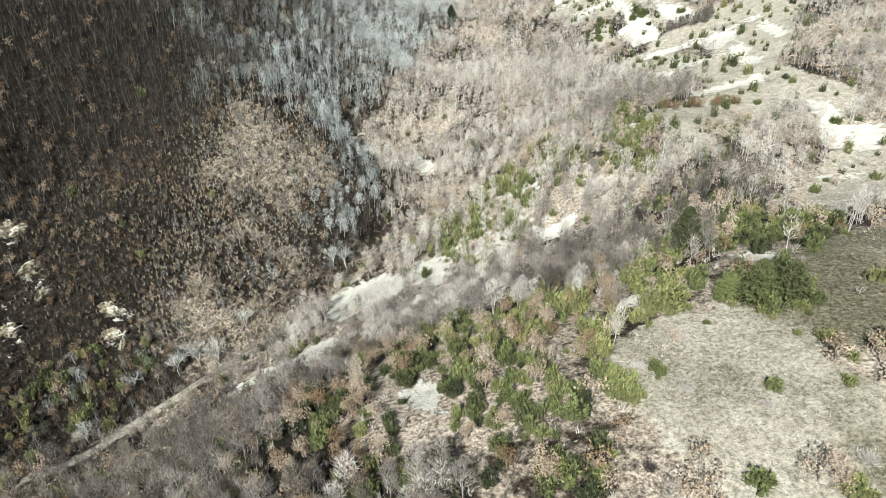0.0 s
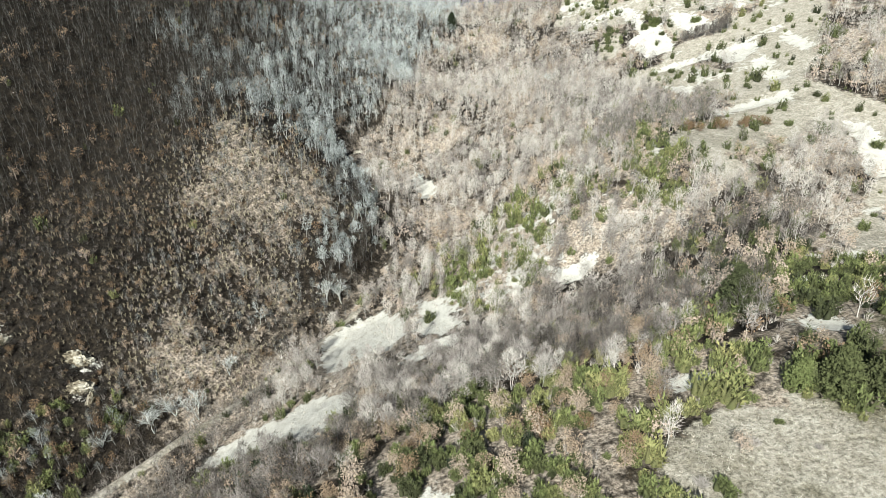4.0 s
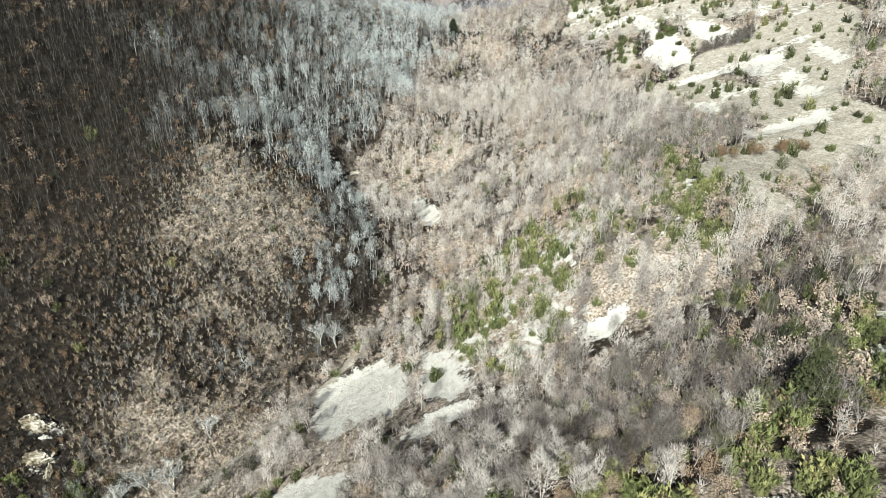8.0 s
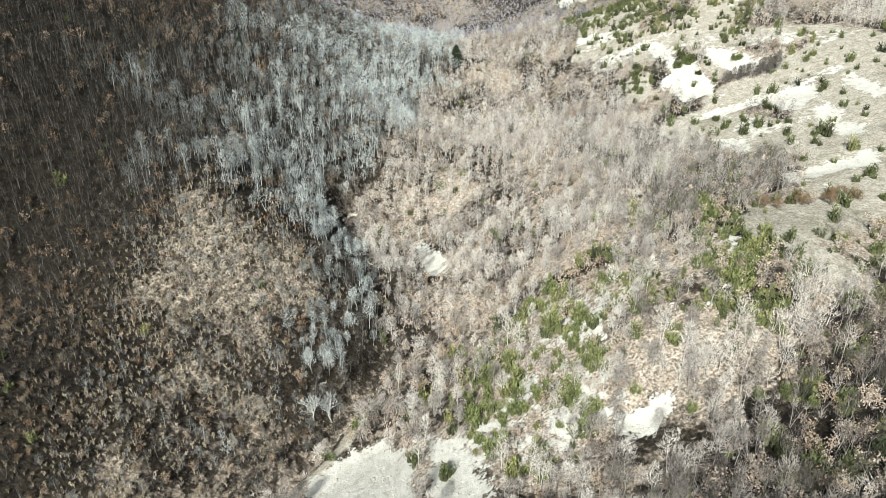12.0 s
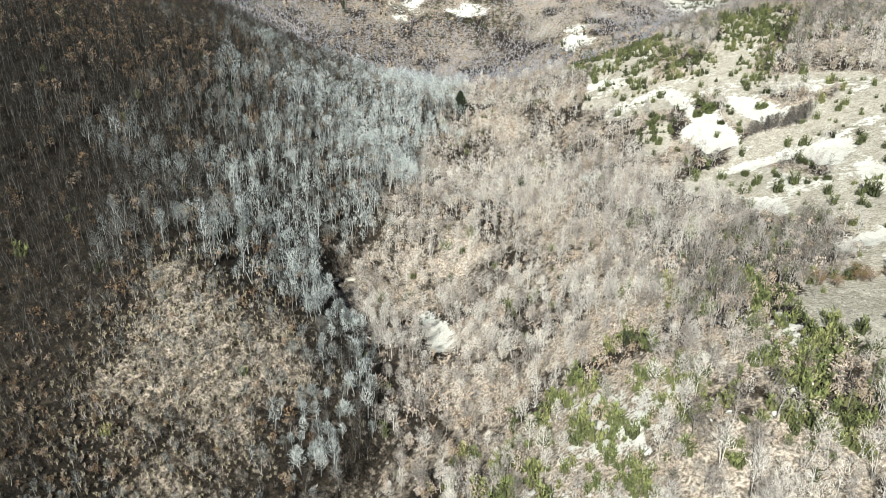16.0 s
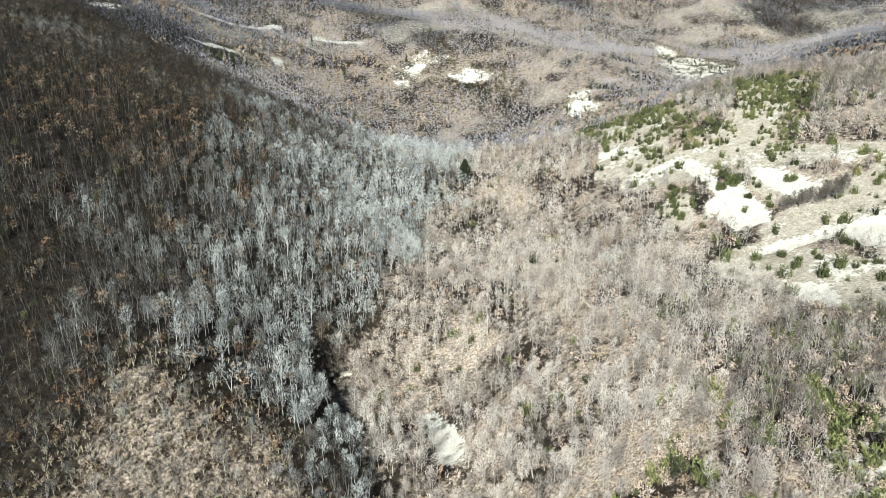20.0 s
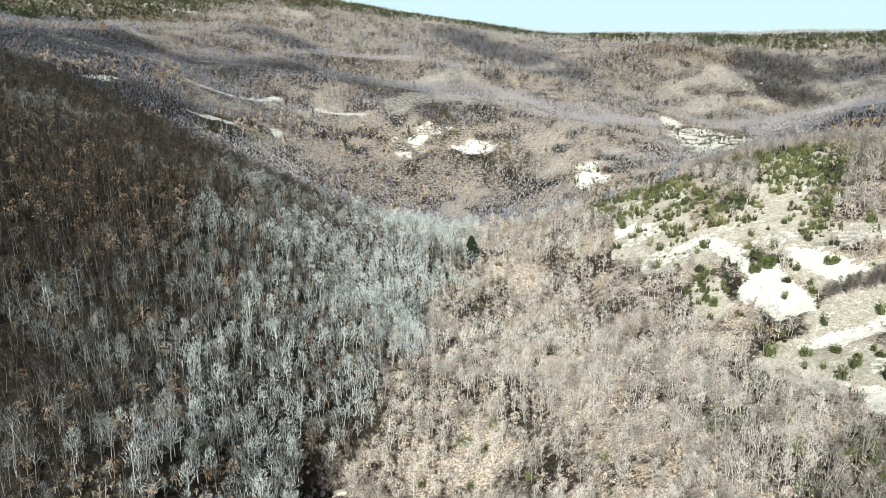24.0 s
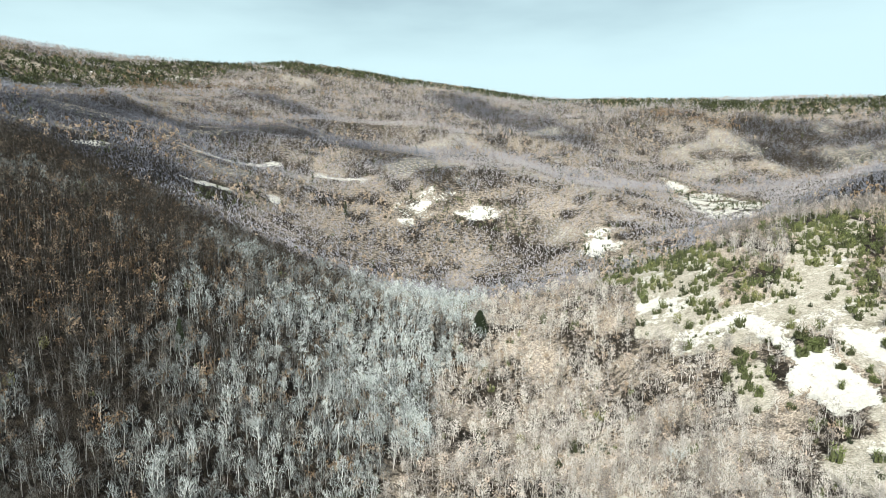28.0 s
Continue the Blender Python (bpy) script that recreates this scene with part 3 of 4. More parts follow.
def bare_shape(seed, limbs, twigs, tall=8.0, wide=0.12, girth=1.7, stems=1):
    """A leafless tree: stem, forking limbs and a rounded cloud of fine twigs."""
    s = Shape(seed)
    r = s.r
    for k in range(stems):
        w = 0.1 if stems == 1 else 0.28
        lean = Vector((r.uniform(-w, w), r.uniform(-w, w), 1))
        top = lean * tall * r.uniform(0.74, 0.88)
        mid = top * 0.45 + Vector((r.uniform(-0.2, 0.2), r.uniform(-0.2, 0.2), 0))
        if limbs:
            s.rod((0, 0, -0.4), mid, 0.09, 0.055, 0.0, 0)
            s.rod(mid, top, 0.055, 0.0, 0.2, 0)
        else:
            s.rod((0, 0, -0.4), top, 0.11, 0.0, 0.1, 0)
        for j in range(limbs // stems):
            f = r.uniform(0.25, 0.75)
            at = mid * (f / 0.45) if f < 0.45 else mid + (top - mid) * ((f - 0.45) / 0.55)
            ang, out = r.uniform(0, 6.28), r.uniform(0.5, 1.0) * girth
            tip = Vector((at.x + math.cos(ang) * out, at.y + math.sin(ang) * out, min(at.z + tall * r.uniform(0.15, 0.4), tall * 0.97)))
            s.rod(at, tip, 0.04, 0.0, 0.25, 1)
        for j in range(twigs // stems):
            # twigs rise and spread from the upper two thirds of the stem, in an egg-shaped crown
            f, ang = r.uniform(0.0, 1.0), r.uniform(0, 6.28)
            wide_here = girth * math.sin(math.pi * min(0.95, 0.25 + 0.72 * f)) ** 0.6
            rad = wide_here * math.sqrt(r.uniform(0.06, 1.0))
            z = tall * (0.40 + 0.56 * f)
            p = Vector((top.x * z / tall + math.cos(ang) * rad, top.y * z / tall + math.sin(ang) * rad, z))
            q = Vector((math.cos(ang) * rad / girth + r.uniform(-0.6, 0.6), math.sin(ang) * rad / girth + r.uniform(-0.6, 0.6), r.uniform(0.2, 1.2))).normalized()
            n = tall * r.uniform(0.09, 0.2)
            s.sliver(p - q * n * 0.6, p + q * n * 0.4, wide * r.uniform(0.6, 1.4))
    return s.arrays()


def spreading_shape(seed, tall=9.0):
    """A big old leafless tree: a forking trunk and wide limbs, each with branches and twigs."""
    s = Shape(seed)
    r = s.r

    def grow(at, way, length, thick, depth):
        tip = at + way * length
        bend = at.lerp(tip, 0.5) + Vector((r.uniform(-1, 1), r.uniform(-1, 1), r.uniform(-0.3, 0.6))) * length * 0.09
        s.rod(at, bend, thick, thick * 0.75, 0.0, 0 if depth == 0 else 1, 4 if depth < 2 else 3)
        s.rod(bend, tip, thick * 0.75, thick * 0.45 if depth < 3 else 0.0, 0.0, 0 if depth == 0 else 1, 4 if depth < 2 else 3)
        if depth == 3:
            for k in range(3):
                a = bend.lerp(tip, r.uniform(0, 1))
                s.sliver(a, a + (way + Vector((r.uniform(-1, 1), r.uniform(-1, 1), r.uniform(-0.3, 0.9)))).normalized() * r.uniform(0.5, 1.1), 0.06, 0.4)
            return
        for k in range((5, 4, 3)[depth]):
            turn = Vector((r.uniform(-1, 1), r.uniform(-1, 1), r.uniform(-0.2, 0.7)))
            grow(bend.lerp(tip, r.uniform(0.1, 1.0)), (way * 0.75 + turn * 0.85).normalized(), length * r.uniform(0.5, 0.75), thick * 0.5, depth + 1)

    for k in range(2):
        grow(Vector((r.uniform(-0.3, 0.3), r.uniform(-0.3, 0.3), -0.4)), Vector((r.uniform(-0.4, 0.4), r.uniform(-0.4, 0.4), 1)).normalized(), tall * 0.42, 0.2, 0)
    return s.arrays()


def thicket_shape(seed, twigs, tall=2.4, girth=1.3, wide=0.13):
    """A leafless shrub, many stems from one foot."""
    s = Shape(seed)
    r = s.r
    for k in range(twigs):
        ang, out = r.uniform(0, 6.28), math.sqrt(r.uniform(0, 1))
        f = r.uniform(0.0, 0.6)
        tip = Vector((math.cos(ang) * out * girth, math.sin(ang) * out * girth, tall * (1.05 - 0.45 * out) * r.uniform(0.8, 1.05)))
        a = tip * f + Vector((r.uniform(-0.2, 0.2), r.uniform(-0.2, 0.2), -0.1))
        b = a.lerp(tip, 0.75) + Vector((r.uniform(-0.25, 0.25), r.uniform(-0.25, 0.25), 0))
        s.sliver(a, b, wide * r.uniform(0.6, 1.4))
    return s.arrays()


def stone_shape(seed):
    s = Shape(seed)
    r = s.r
    bm = bmesh.new()
    bmesh.ops.create_icosphere(bm, subdivisions=1, radius=0.5)
    pts = [v.co * r.uniform(0.75, 1.2) for v in bm.verts]
    tris = [tuple(v.index for v in f.verts) for f in bm.faces]
    bm.free()
    k = Vector((r.uniform(0.8, 1.3), r.uniform(0.7, 1.0), r.uniform(0.45, 0.7)))
    s.add([(p.x * k.x, p.y * k.y, p.z * k.z + 0.1) for p in pts], tris, 1.0, 1)
    return s.arrays()


def wisp_shape(seed, twigs, tall=6.5, wide=0.6):
    """A leafless tree seen from far: a stem and a brush of twigs."""
    s = Shape(seed)
    r = s.r
    s.rod((0, 0, -0.3), (0, 0, tall * 0.6), 0.12, 0.0, 0.3, 0)
    for k in range(twigs):
        ang, out = r.uniform(0, 6.28), r.uniform(0.2, 1.0)
        f = r.uniform(0.2, 0.85)
        out = out * 2.0 * math.sqrt(max(0.1, 1 - (2.2 * (f - 0.5)) ** 2))
        a = Vector((math.cos(ang) * out, math.sin(ang) * out, tall * f))
        b = a + Vector((math.cos(ang) * out * 0.5 + r.uniform(-0.9, 0.9), math.sin(ang) * out * 0.5 + r.uniform(-0.9, 0.9), tall * r.uniform(0.05, 0.25)))
        s.sliver(a, b, wide * r.uniform(0.7, 1.3))
    return s.arrays()


def oak_shape(seed, leaves, tall=5.0, size=0.42, boughs=9):
    s = Shape(seed)
    r = s.r
    s.rod((0, 0, -0.3), (r.uniform(-0.2, 0.2), r.uniform(-0.2, 0.2), tall * 0.5), 0.13, 0.07, 0.0, 0)
    lobes = []
    for k in range(boughs):
        ang, out = r.uniform(0, 6.28), r.uniform(0.1, 0.34) * tall
        c = Vector((math.cos(ang) * out, math.sin(ang) * out, tall * r.uniform(0.3, 0.92)))
        s.rod((0, 0, tall * r.uniform(0.15, 0.45)), c, 0.05, 0.0, 0.0, 1)
        lobes.append((c, tall * r.uniform(0.13, 0.23)))
    for k in range(leaves):
        c, rad = r.choice(lobes)
        d = Vector((r.gauss(0, 1), r.gauss(0, 1), r.gauss(0, 0.9))).normalized() * rad * r.uniform(0.5, 1.1)
        s.leaf_at(c + d, size * r.uniform(0.6, 1.3), 0.3)
    return s.arrays()


def juniper_shape(seed, blades, tall=2.4, girth=1.0, size=0.45, tufts_of=8, sides=5):
    """A shrub of several upright tufts."""
    s = Shape(seed)
    r = s.r
    s.rod((0, 0, -0.3), (0, 0, tall * 0.5), 0.09, 0.0, 0.0, 0)
    tufts = []
    for k in range(tufts_of):
        ang, out = r.uniform(0, 6.28), math.sqrt(r.uniform(0, 1)) * girth * 0.8
        h = tall * (1.0 - 0.5 * out / girth) * r.uniform(0.65, 1.08)
        c = Vector((math.cos(ang) * out, math.sin(ang) * out, 0))
        lean = Vector((c.x * 0.3 + r.uniform(-0.15, 0.15), c.y * 0.3 + r.uniform(-0.15, 0.15), 0))
        w = girth * r.uniform(0.34, 0.5)
        # core cone, painted dark for the shade within the tuft
        s.rod(c, c + lean * 0.8 + Vector((0, 0, h * 0.78)), w * 0.68, 0.0, 0.35, 1, sides)
        tufts.append((c, lean, h, w))
    for k in range(blades):
        c, lean, h, w = r.choice(tufts)
        f = r.uniform(0.02, 0.97)
        ang = r.uniform(0, 6.28)
        rad = w * (1 - f) ** 0.65 * r.uniform(0.7, 1.15)
        p = c + lean * f + Vector((math.cos(ang) * rad, math.sin(ang) * rad, h * f))
        d = Vector((math.cos(ang) * 0.75 + r.uniform(-0.3, 0.3), math.sin(ang) * 0.75 + r.uniform(-0.3, 0.3), r.uniform(0.3, 1.2))).normalized()
        side = Vector((-math.sin(ang), math.cos(ang), r.uniform(-0.5, 0.5))) * size * r.uniform(0.16, 0.3)
        s.add([p - side, p + side, p + d * size * r.uniform(0.8, 1.5)], [(0, 1, 2)], 1.0, 1)
    return s.arrays()


def pine_shape(seed, tall=9.0, girth=3.0, tiers=13, per=9, fill=9):
    """A conifer with whorls of drooping boughs, each set with needle tufts."""
    s = Shape(seed)
    r = s.r
    s.rod((0, 0, -0.4), (0, 0, tall), 0.2, 0.0, 0.0, 0, 6)
    for k in range(tiers):
        f = (k + 0.6) / tiers
        z = tall * (0.12 + 0.86 * f)
        reach = girth * (1 - f) ** 0.75 * r.uniform(0.85, 1.1) + 0.25
        for j in range(per):
            ang = 2 * math.pi * (j + r.uniform(-0.3, 0.3)) / per + k
            d = Vector((math.cos(ang), math.sin(ang), r.uniform(-0.12, 0.25)))
            a, b = Vector((0, 0, z)), Vector((0, 0, z)) + d * reach
            s.rod(a, b, 0.04, 0.0, 0.2, 1)
            for m in range(fill):
                g = r.uniform(0.25, 1.0)
                s.leaf_at(a.lerp(b, g) + Vector((r.gauss(0, 0.12), r.gauss(0, 0.12), r.gauss(0, 0.12))), r.uniform(0.18, 0.36), 0.5)
    return s.arrays()


def brush_shape(seed, blades, tall, spread, wide=0.1):
    s = Shape(seed)
    r = s.r
    for k in range(blades):
        ang, out = r.uniform(0, 6.28), r.uniform(0, spread)
        p = Vector((math.cos(ang) * out * 0.4, math.sin(ang) * out * 0.4, -0.05))
        q = Vector((math.cos(ang) * out, math.sin(ang) * out, tall * r.uniform(0.5, 1.0)))
        s.sliver(p, q, wide * r.uniform(0.6, 1.3))
    return s.arrays()


def scatter(name, shapes, x, y, size, tint, material, label, category, squash=None, sink=0.0, mottle=0.12):
    """Many plants of one kind as one object: shapes are taken in turn, each turned and sized in its own way."""
    rng = np.random.default_rng(len(x) + len(name))
    pick = rng.integers(0, len(shapes), len(x))
    turn = rng.uniform(0, 2 * np.pi, len(x))
    z = height(x, y) - sink
    stretch = rng.uniform(0.85, 1.2, len(x)) if squash is None else squash
    cos, tris, leaf, tints, base = [], [], [], [], 0
    for k, (co, tri, lf, part) in enumerate(shapes):
        m = np.flatnonzero(pick == k)
        if not len(m):
            continue
        c, s = np.cos(turn[m])[:, None], np.sin(turn[m])[:, None]
        px = (co[None, :, 0] * c - co[None, :, 1] * s) * size[m][:, None] + x[m][:, None]
        py = (co[None, :, 0] * s + co[None, :, 1] * c) * size[m][:, None] + y[m][:, None]
        pz = co[None, :, 2] * (size[m] * stretch[m])[:, None] + z[m][:, None]
        cos.append(np.stack([px, py, pz], -1).reshape(-1, 3))
        tris.append((tri[None] + (np.arange(len(m)) * len(co))[:, None, None]).reshape(-1, 3) + base)
        leaf.append(np.tile(lf, len(m)))
        tints.append(np.clip(np.repeat(tint[m], len(co)) + np.tile(np.repeat(rng.normal(0, mottle, len(co) // 3 + 1), 3)[:len(co)], len(m)), 0, 1))
        base += len(m) * len(co)
    me = mesh_from(name, np.concatenate(cos), np.concatenate(tris), material, (("leafy", np.concatenate(leaf)), ("tint", np.concatenate(tints))))
    return tagged(new(name, me), label, category, kind="stuff")


MESHES = {}


def part_meshes(name, shape, material, tint, key):
    """The trunk and the crown of a shape as two meshes, shared by all plants of that key."""
    if key not in MESHES:
        co, tri, leaf, part = shape
        pair = []
        for k, word in ((0, "trunk"), (1, "crown")):
            t = tri[part == k]
            if not len(t):
                pair.append(None)
                continue
            used, back = np.unique(t, return_inverse=True)
            pair.append(mesh_from(name + "_" + word, co[used], back.reshape(-1, 3), material, (("leafy", leaf[used]), ("tint", np.full(len(used), tint)), ("single", np.ones(len(used))))))
        MESHES[key] = pair
    return MESHES[key]


def plant(name, shape, key, x, y, size, turn, tint, material, label, category, group="", stretch=1.0):
    """One plant as a thing of its own: an empty at its foot with a trunk and a crown."""
    tint = round(min(max(tint, 0), 1) * 4) / 4
    trunk, crown = part_meshes(name, shape, material, tint, (name, key, tint))
    root = tagged(new(name), label, category, group)
    root.empty_display_size = 0.5
    root.matrix_basis = Matrix.LocRotScale((x, y, float(height(x, y))), Euler((0, 0, turn)), (size, size, size * stretch))
    for word, me in (("trunk", trunk), ("crown", crown)):
        if me:
            new(word, me).parent = root
    return root


def spots(x0, x1, y0, y1, step, seed, jitter=0.48):
    rng = np.random.default_rng(seed)
    gx, gy = np.meshgrid(np.arange(x0, x1, step), np.arange(y0, y1, step))
    x, y = gx.ravel() + rng.uniform(-jitter, jitter, gx.size) * step, gy.ravel() + rng.uniform(-jitter, jitter, gx.size) * step
    wide = np.abs(x) < 0.70 * y + 25
    return x[wide], y[wide], rng

# ---------------------------------------------------------------- woods and scrub near the stream
BARE_FINE = [bare_shape(10 + k, 12, 320, tall=7.0, wide=0.068, girth=1.7 + 0.2 * (k % 4), stems=1 + (k % 3 == 2)) for k in range(8)]
BARE_EDGE = [bare_shape(40 + k, 8, 210, tall=7.2, wide=0.066, girth=1.6 + 0.15 * (k % 4), stems=1 + (k % 4 == 3)) for k in range(6)]
BARE_NEAR = [bare_shape(20 + k, 4, 118, tall=7.2, wide=0.07, girth=1.6 + 0.15 * (k % 4), stems=1 + (k % 4 == 3)) for k in range(8)]
BARE_MID = [bare_shape(30 + k, 0, 60, tall=7.4, wide=0.145, girth=1.75 + 0.12 * (k % 3)) for k in range(8)]
OAKS_FINE = [oak_shape(50 + k, 720, 4.6, 0.2, 22) for k in range(6)]
OAKS = [oak_shape(60 + k, 150, 4.6, 0.33, 13) for k in range(8)]
OAKS_MID = [oak_shape(65 + k, 60, 4.8, 0.5, 11) for k in range(8)]
JUNIPERS_FINE = [juniper_shape(70 + k, 560, size=0.27, tufts_of=13) for k in range(6)]
JUNIPERS = [juniper_shape(76 + k, 260, size=0.33, tufts_of=11, sides=4) for k in range(8)]
JUNIPERS_MID = [juniper_shape(84 + k, 80, size=0.48, tufts_of=8, sides=3) for k in range(6)]
THICKETS = [thicket_shape(90 + k, 26, wide=0.095) for k in range(8)]
THICKETS_MID = [thicket_shape(98 + k, 12, wide=0.17) for k in range(5)]
TUFTS = [brush_shape(110 + k, 6, 0.3, 0.42) for k in range(5)]
STONES = [stone_shape(120 + k) for k in range(5)]


def cover(x, y):
    wx, wy = wild(x, y, 0.7)
    lx, ly = wild(x, y, 4.0, 15)
    return dict(marl=patches(wx, wy, MARL, 2.0), rim=patches(wx, wy, MARL, 13.0) * (y < 195) * (x > -45), open=np.maximum(patches(wx, wy + 3.0, MARL, 2.0), np.maximum(patches(wx, wy + 6.5, MARL, 2.0), patches(wx, wy + 10.0, MARL, 2.0))), turf=strips(wx, wy, TURF, 5.0), dots=strips(lx, ly, DOTS, 14), scrub=strips(lx, ly, SCRUB, 26), grey=strips(lx, ly, GREY_WOOD, 24),
                juniper=patches(wx, wy, GREEN, 4.0), mixed=patches(wx, wy, MIXED_WOOD, 6.0), left=smooth(0.5 + (stream_x(ly) - lx) / 34),
                # rise and up dim the west slope through plant colour
                rise=smooth((stream_x(ly) - lx - 55) / 70) * (y < 330) * smooth((y - 185) / 60),
                up=np.maximum(smooth((stream_x(ly) - lx + 5) / 95), 0.8 * smooth((200 - y) / 40) * (lx < stream_x(ly) - 2)), bank=strips(wx, wy, BANK, 3.0), bed=strips(x, y, STREAM_BED, 0))


def chosen(keep, x, y, c):
    return x[keep], y[keep], {k: v[keep] for k, v in c.items()}


def near_rank(x, y):
    """How near a place on the plan is to the line that the flight follows along the spur."""
    k = np.clip((y - 55) / 60, 0, 1)
    return np.hypot(x + 14 - 22 * k, y - 55 - 60 * k)


def parted(x, y, count):
    order = np.argsort(near_rank(x, y))
    return order[:count], order[count:]


# bare trees
x, y, rng = spots(-240, 260, 36, 490, 2.55, 101)
c = cover(x, y)
clump = ripple(x, y, 26, 3, 31)
p = np.where(c["left"] > 0.5, 0.98 - 0.6 * c["scrub"], np.clip(0.66 + 1.2 * clump, 0.3, 0.85))
p = np.where(c["mixed"] > 0.5, 1.0, p) * (1 - c["bank"])
p = p * (1 - c["marl"]) * (1 - 0.9 * c["open"]) * (1 - c["turf"]) * (1 - 0.96 * c["juniper"]) * (1 - 0.72 * c["dots"]) * (1 - 0.8 * c["rim"]) * np.clip((c["bed"] - 0.3) / 1.5, np.where(np.abs(y - 275) < 22, 0.0, 0.25), 1)
p = p * np.where((x > 45) & (y < 150), 0.45, 1.0) * np.where((x > -4) & (y < 98) & (c["mixed"] < 0.5), 0.12, 1.0)
x, y, c = chosen(rng.uniform(0, 1, len(x)) < p, x, y, c)
hue = rng.uniform(0, 1, len(x))
# darker away from the stream: slope shade and lens falloff put into the tint
west_dimmed = 0.25 + 0.54 * c["up"] ** 1.5 + 0.18 * smooth((stream_x(y) - x - 85) / 40) + 0.42 * smooth((-58 - x) / 20) * smooth((290 - y) / 25) * smooth((y - 200) / 20) + 0.95 * (hue - 0.5) + 0.2 * smooth((235 - y) / 50) - 0.08 * c["grey"] + 0.36 * c["rise"] + 0.08 * (y > 330) * c["up"] + 0.45 * ripple(x, y, 17, 3, 40)
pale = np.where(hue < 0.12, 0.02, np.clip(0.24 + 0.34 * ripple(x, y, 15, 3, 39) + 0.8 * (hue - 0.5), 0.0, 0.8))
west_dimmed = west_dimmed + 0.3 * smooth((stream_x(y) - x - 50) / 45) * smooth((y - 225) / 40) * smooth((420 - y) / 80)
west_dimmed = west_dimmed - 0.06 * smooth((y - 300) / 90) * smooth(1.25 - (stream_x(y) - x) / 95)
tint = np.where(rng.uniform(0, 1, len(x)) < c["left"], np.clip(west_dimmed, 0.04 + 0.15 * c["rise"], 0.92), pale)
tint = np.where(c["mixed"] > 0.5, np.where((y < 118) & (x < -15), 0.42 + 0.5 * hue, np.where((y < 142) & (x < 14), 0.18 + 0.5 * hue, np.where(y > 190, 0.25 + 0.6 * hue, np.where(hue < 0.1, 0.22, np.where(x > 44, 0.48 + 0.5 * hue, 0.36 + 0.55 * hue))))), tint)
tint = np.where((c["scrub"] > 0.4) & (c["left"] > 0.3), 0.38 + 0.3 * hue + 0.4 * smooth((-76 - x) / 18), tint)
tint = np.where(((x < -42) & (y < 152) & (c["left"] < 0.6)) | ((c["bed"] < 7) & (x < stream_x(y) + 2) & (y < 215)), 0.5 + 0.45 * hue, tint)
west_side = c["left"] > 0.5
size = rng.uniform(0.6, 1.25, len(x)) * np.where(west_side, 1.0 - 0.3 * smooth((230 - y) / 50), 0.92) * (1 - 0.35 * c["scrub"])
gap = (np.abs(x + 38 + 0.1 * (y - 275)) < 5.5) & (y > 262) & (y < 286)
x, y, size, tint, west_side = x[~gap], y[~gap], size[~gap], tint[~gap], west_side[~gap]
near, rest = parted(x, y, 300)
for i in near:
    k = int(rng.integers(0, len(BARE_FINE)))
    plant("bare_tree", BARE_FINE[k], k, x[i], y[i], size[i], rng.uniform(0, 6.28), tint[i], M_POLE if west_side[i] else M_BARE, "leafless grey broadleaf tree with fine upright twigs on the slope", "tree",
          "leafless trees on the spur")
d = np.hypot(x, y - np.clip(y - 110, 0, 150))
edge, close, west_side = d[rest] < 118, d[rest] < 205, west_side[rest]
for shapes, here, label in ((BARE_EDGE, edge, "leafless %s trees with fine twigs on the spur"), (BARE_NEAR, close & ~edge, "dense wood of leafless %s trees above the stream"),
                            (BARE_MID, ~close, "dense wood of leafless %s trees up the valley")):
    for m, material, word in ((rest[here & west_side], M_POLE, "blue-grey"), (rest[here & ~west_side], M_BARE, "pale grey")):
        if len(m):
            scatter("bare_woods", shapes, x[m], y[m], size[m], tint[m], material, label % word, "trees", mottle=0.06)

# oaks that keep their withered leaves
x, y, rng = spots(-200, 220, 36, 490, 3.7, 102)
c = cover(x, y)
lump = ripple(x, y, 18, 3, 33)
p = np.where(c["left"] > 0.5, 0.22 + 0.4 * c["scrub"] + 0.3 * lump + 0.32 * (y > 320) * c["up"] + 0.12 * (y > 320), 0.28 + 0.7 * lump)
p = p + np.where(y > 320, -0.3, 0.22) * c["juniper"] + 0.4 * c["mixed"]
p = p * (1 - c["marl"]) * (1 - 0.85 * c["open"]) * (1 - 0.98 * c["turf"]) * (1 - 0.6 * c["dots"]) * (1 - 0.8 * c["rim"]) * np.clip((c["bed"] - 1) / 3, 0.1, 1)
x, y, c = chosen(rng.uniform(0, 1, len(x)) < p, x, y, c)
hue = rng.uniform(0, 1, len(x))
tint = np.where(c["left"] > 0.5, 0.38 + 0.55 * hue, np.where(y < 120, 0.2, 0.0) + 0.5 * hue ** 1.5)
size = rng.uniform(0.5, 1.05, len(x)) * np.where(c["scrub"] > 0.5, 0.6, 1.0)
near, rest = parted(x, y, 200)
for i in near:
    k = int(rng.integers(0, len(OAKS_FINE)))
    plant("withered_oak", OAKS_FINE[k], k, x[i], y[i], size[i], rng.uniform(0, 6.28), tint[i], M_OAK, "small oak with dry tan leaves still on it", "tree", "small oaks with dry leaves")
for shapes, m, where in ((OAKS, rest[y[rest] < 215], "near the stream"), (OAKS_MID, rest[y[rest] >= 215], "up the valley")):
    scatter("oak_scrub", shapes, x[m], y[m], size[m], tint[m], M_OAK, "scattered oaks with withered brown leaves " + where, "trees", mottle=0.06)

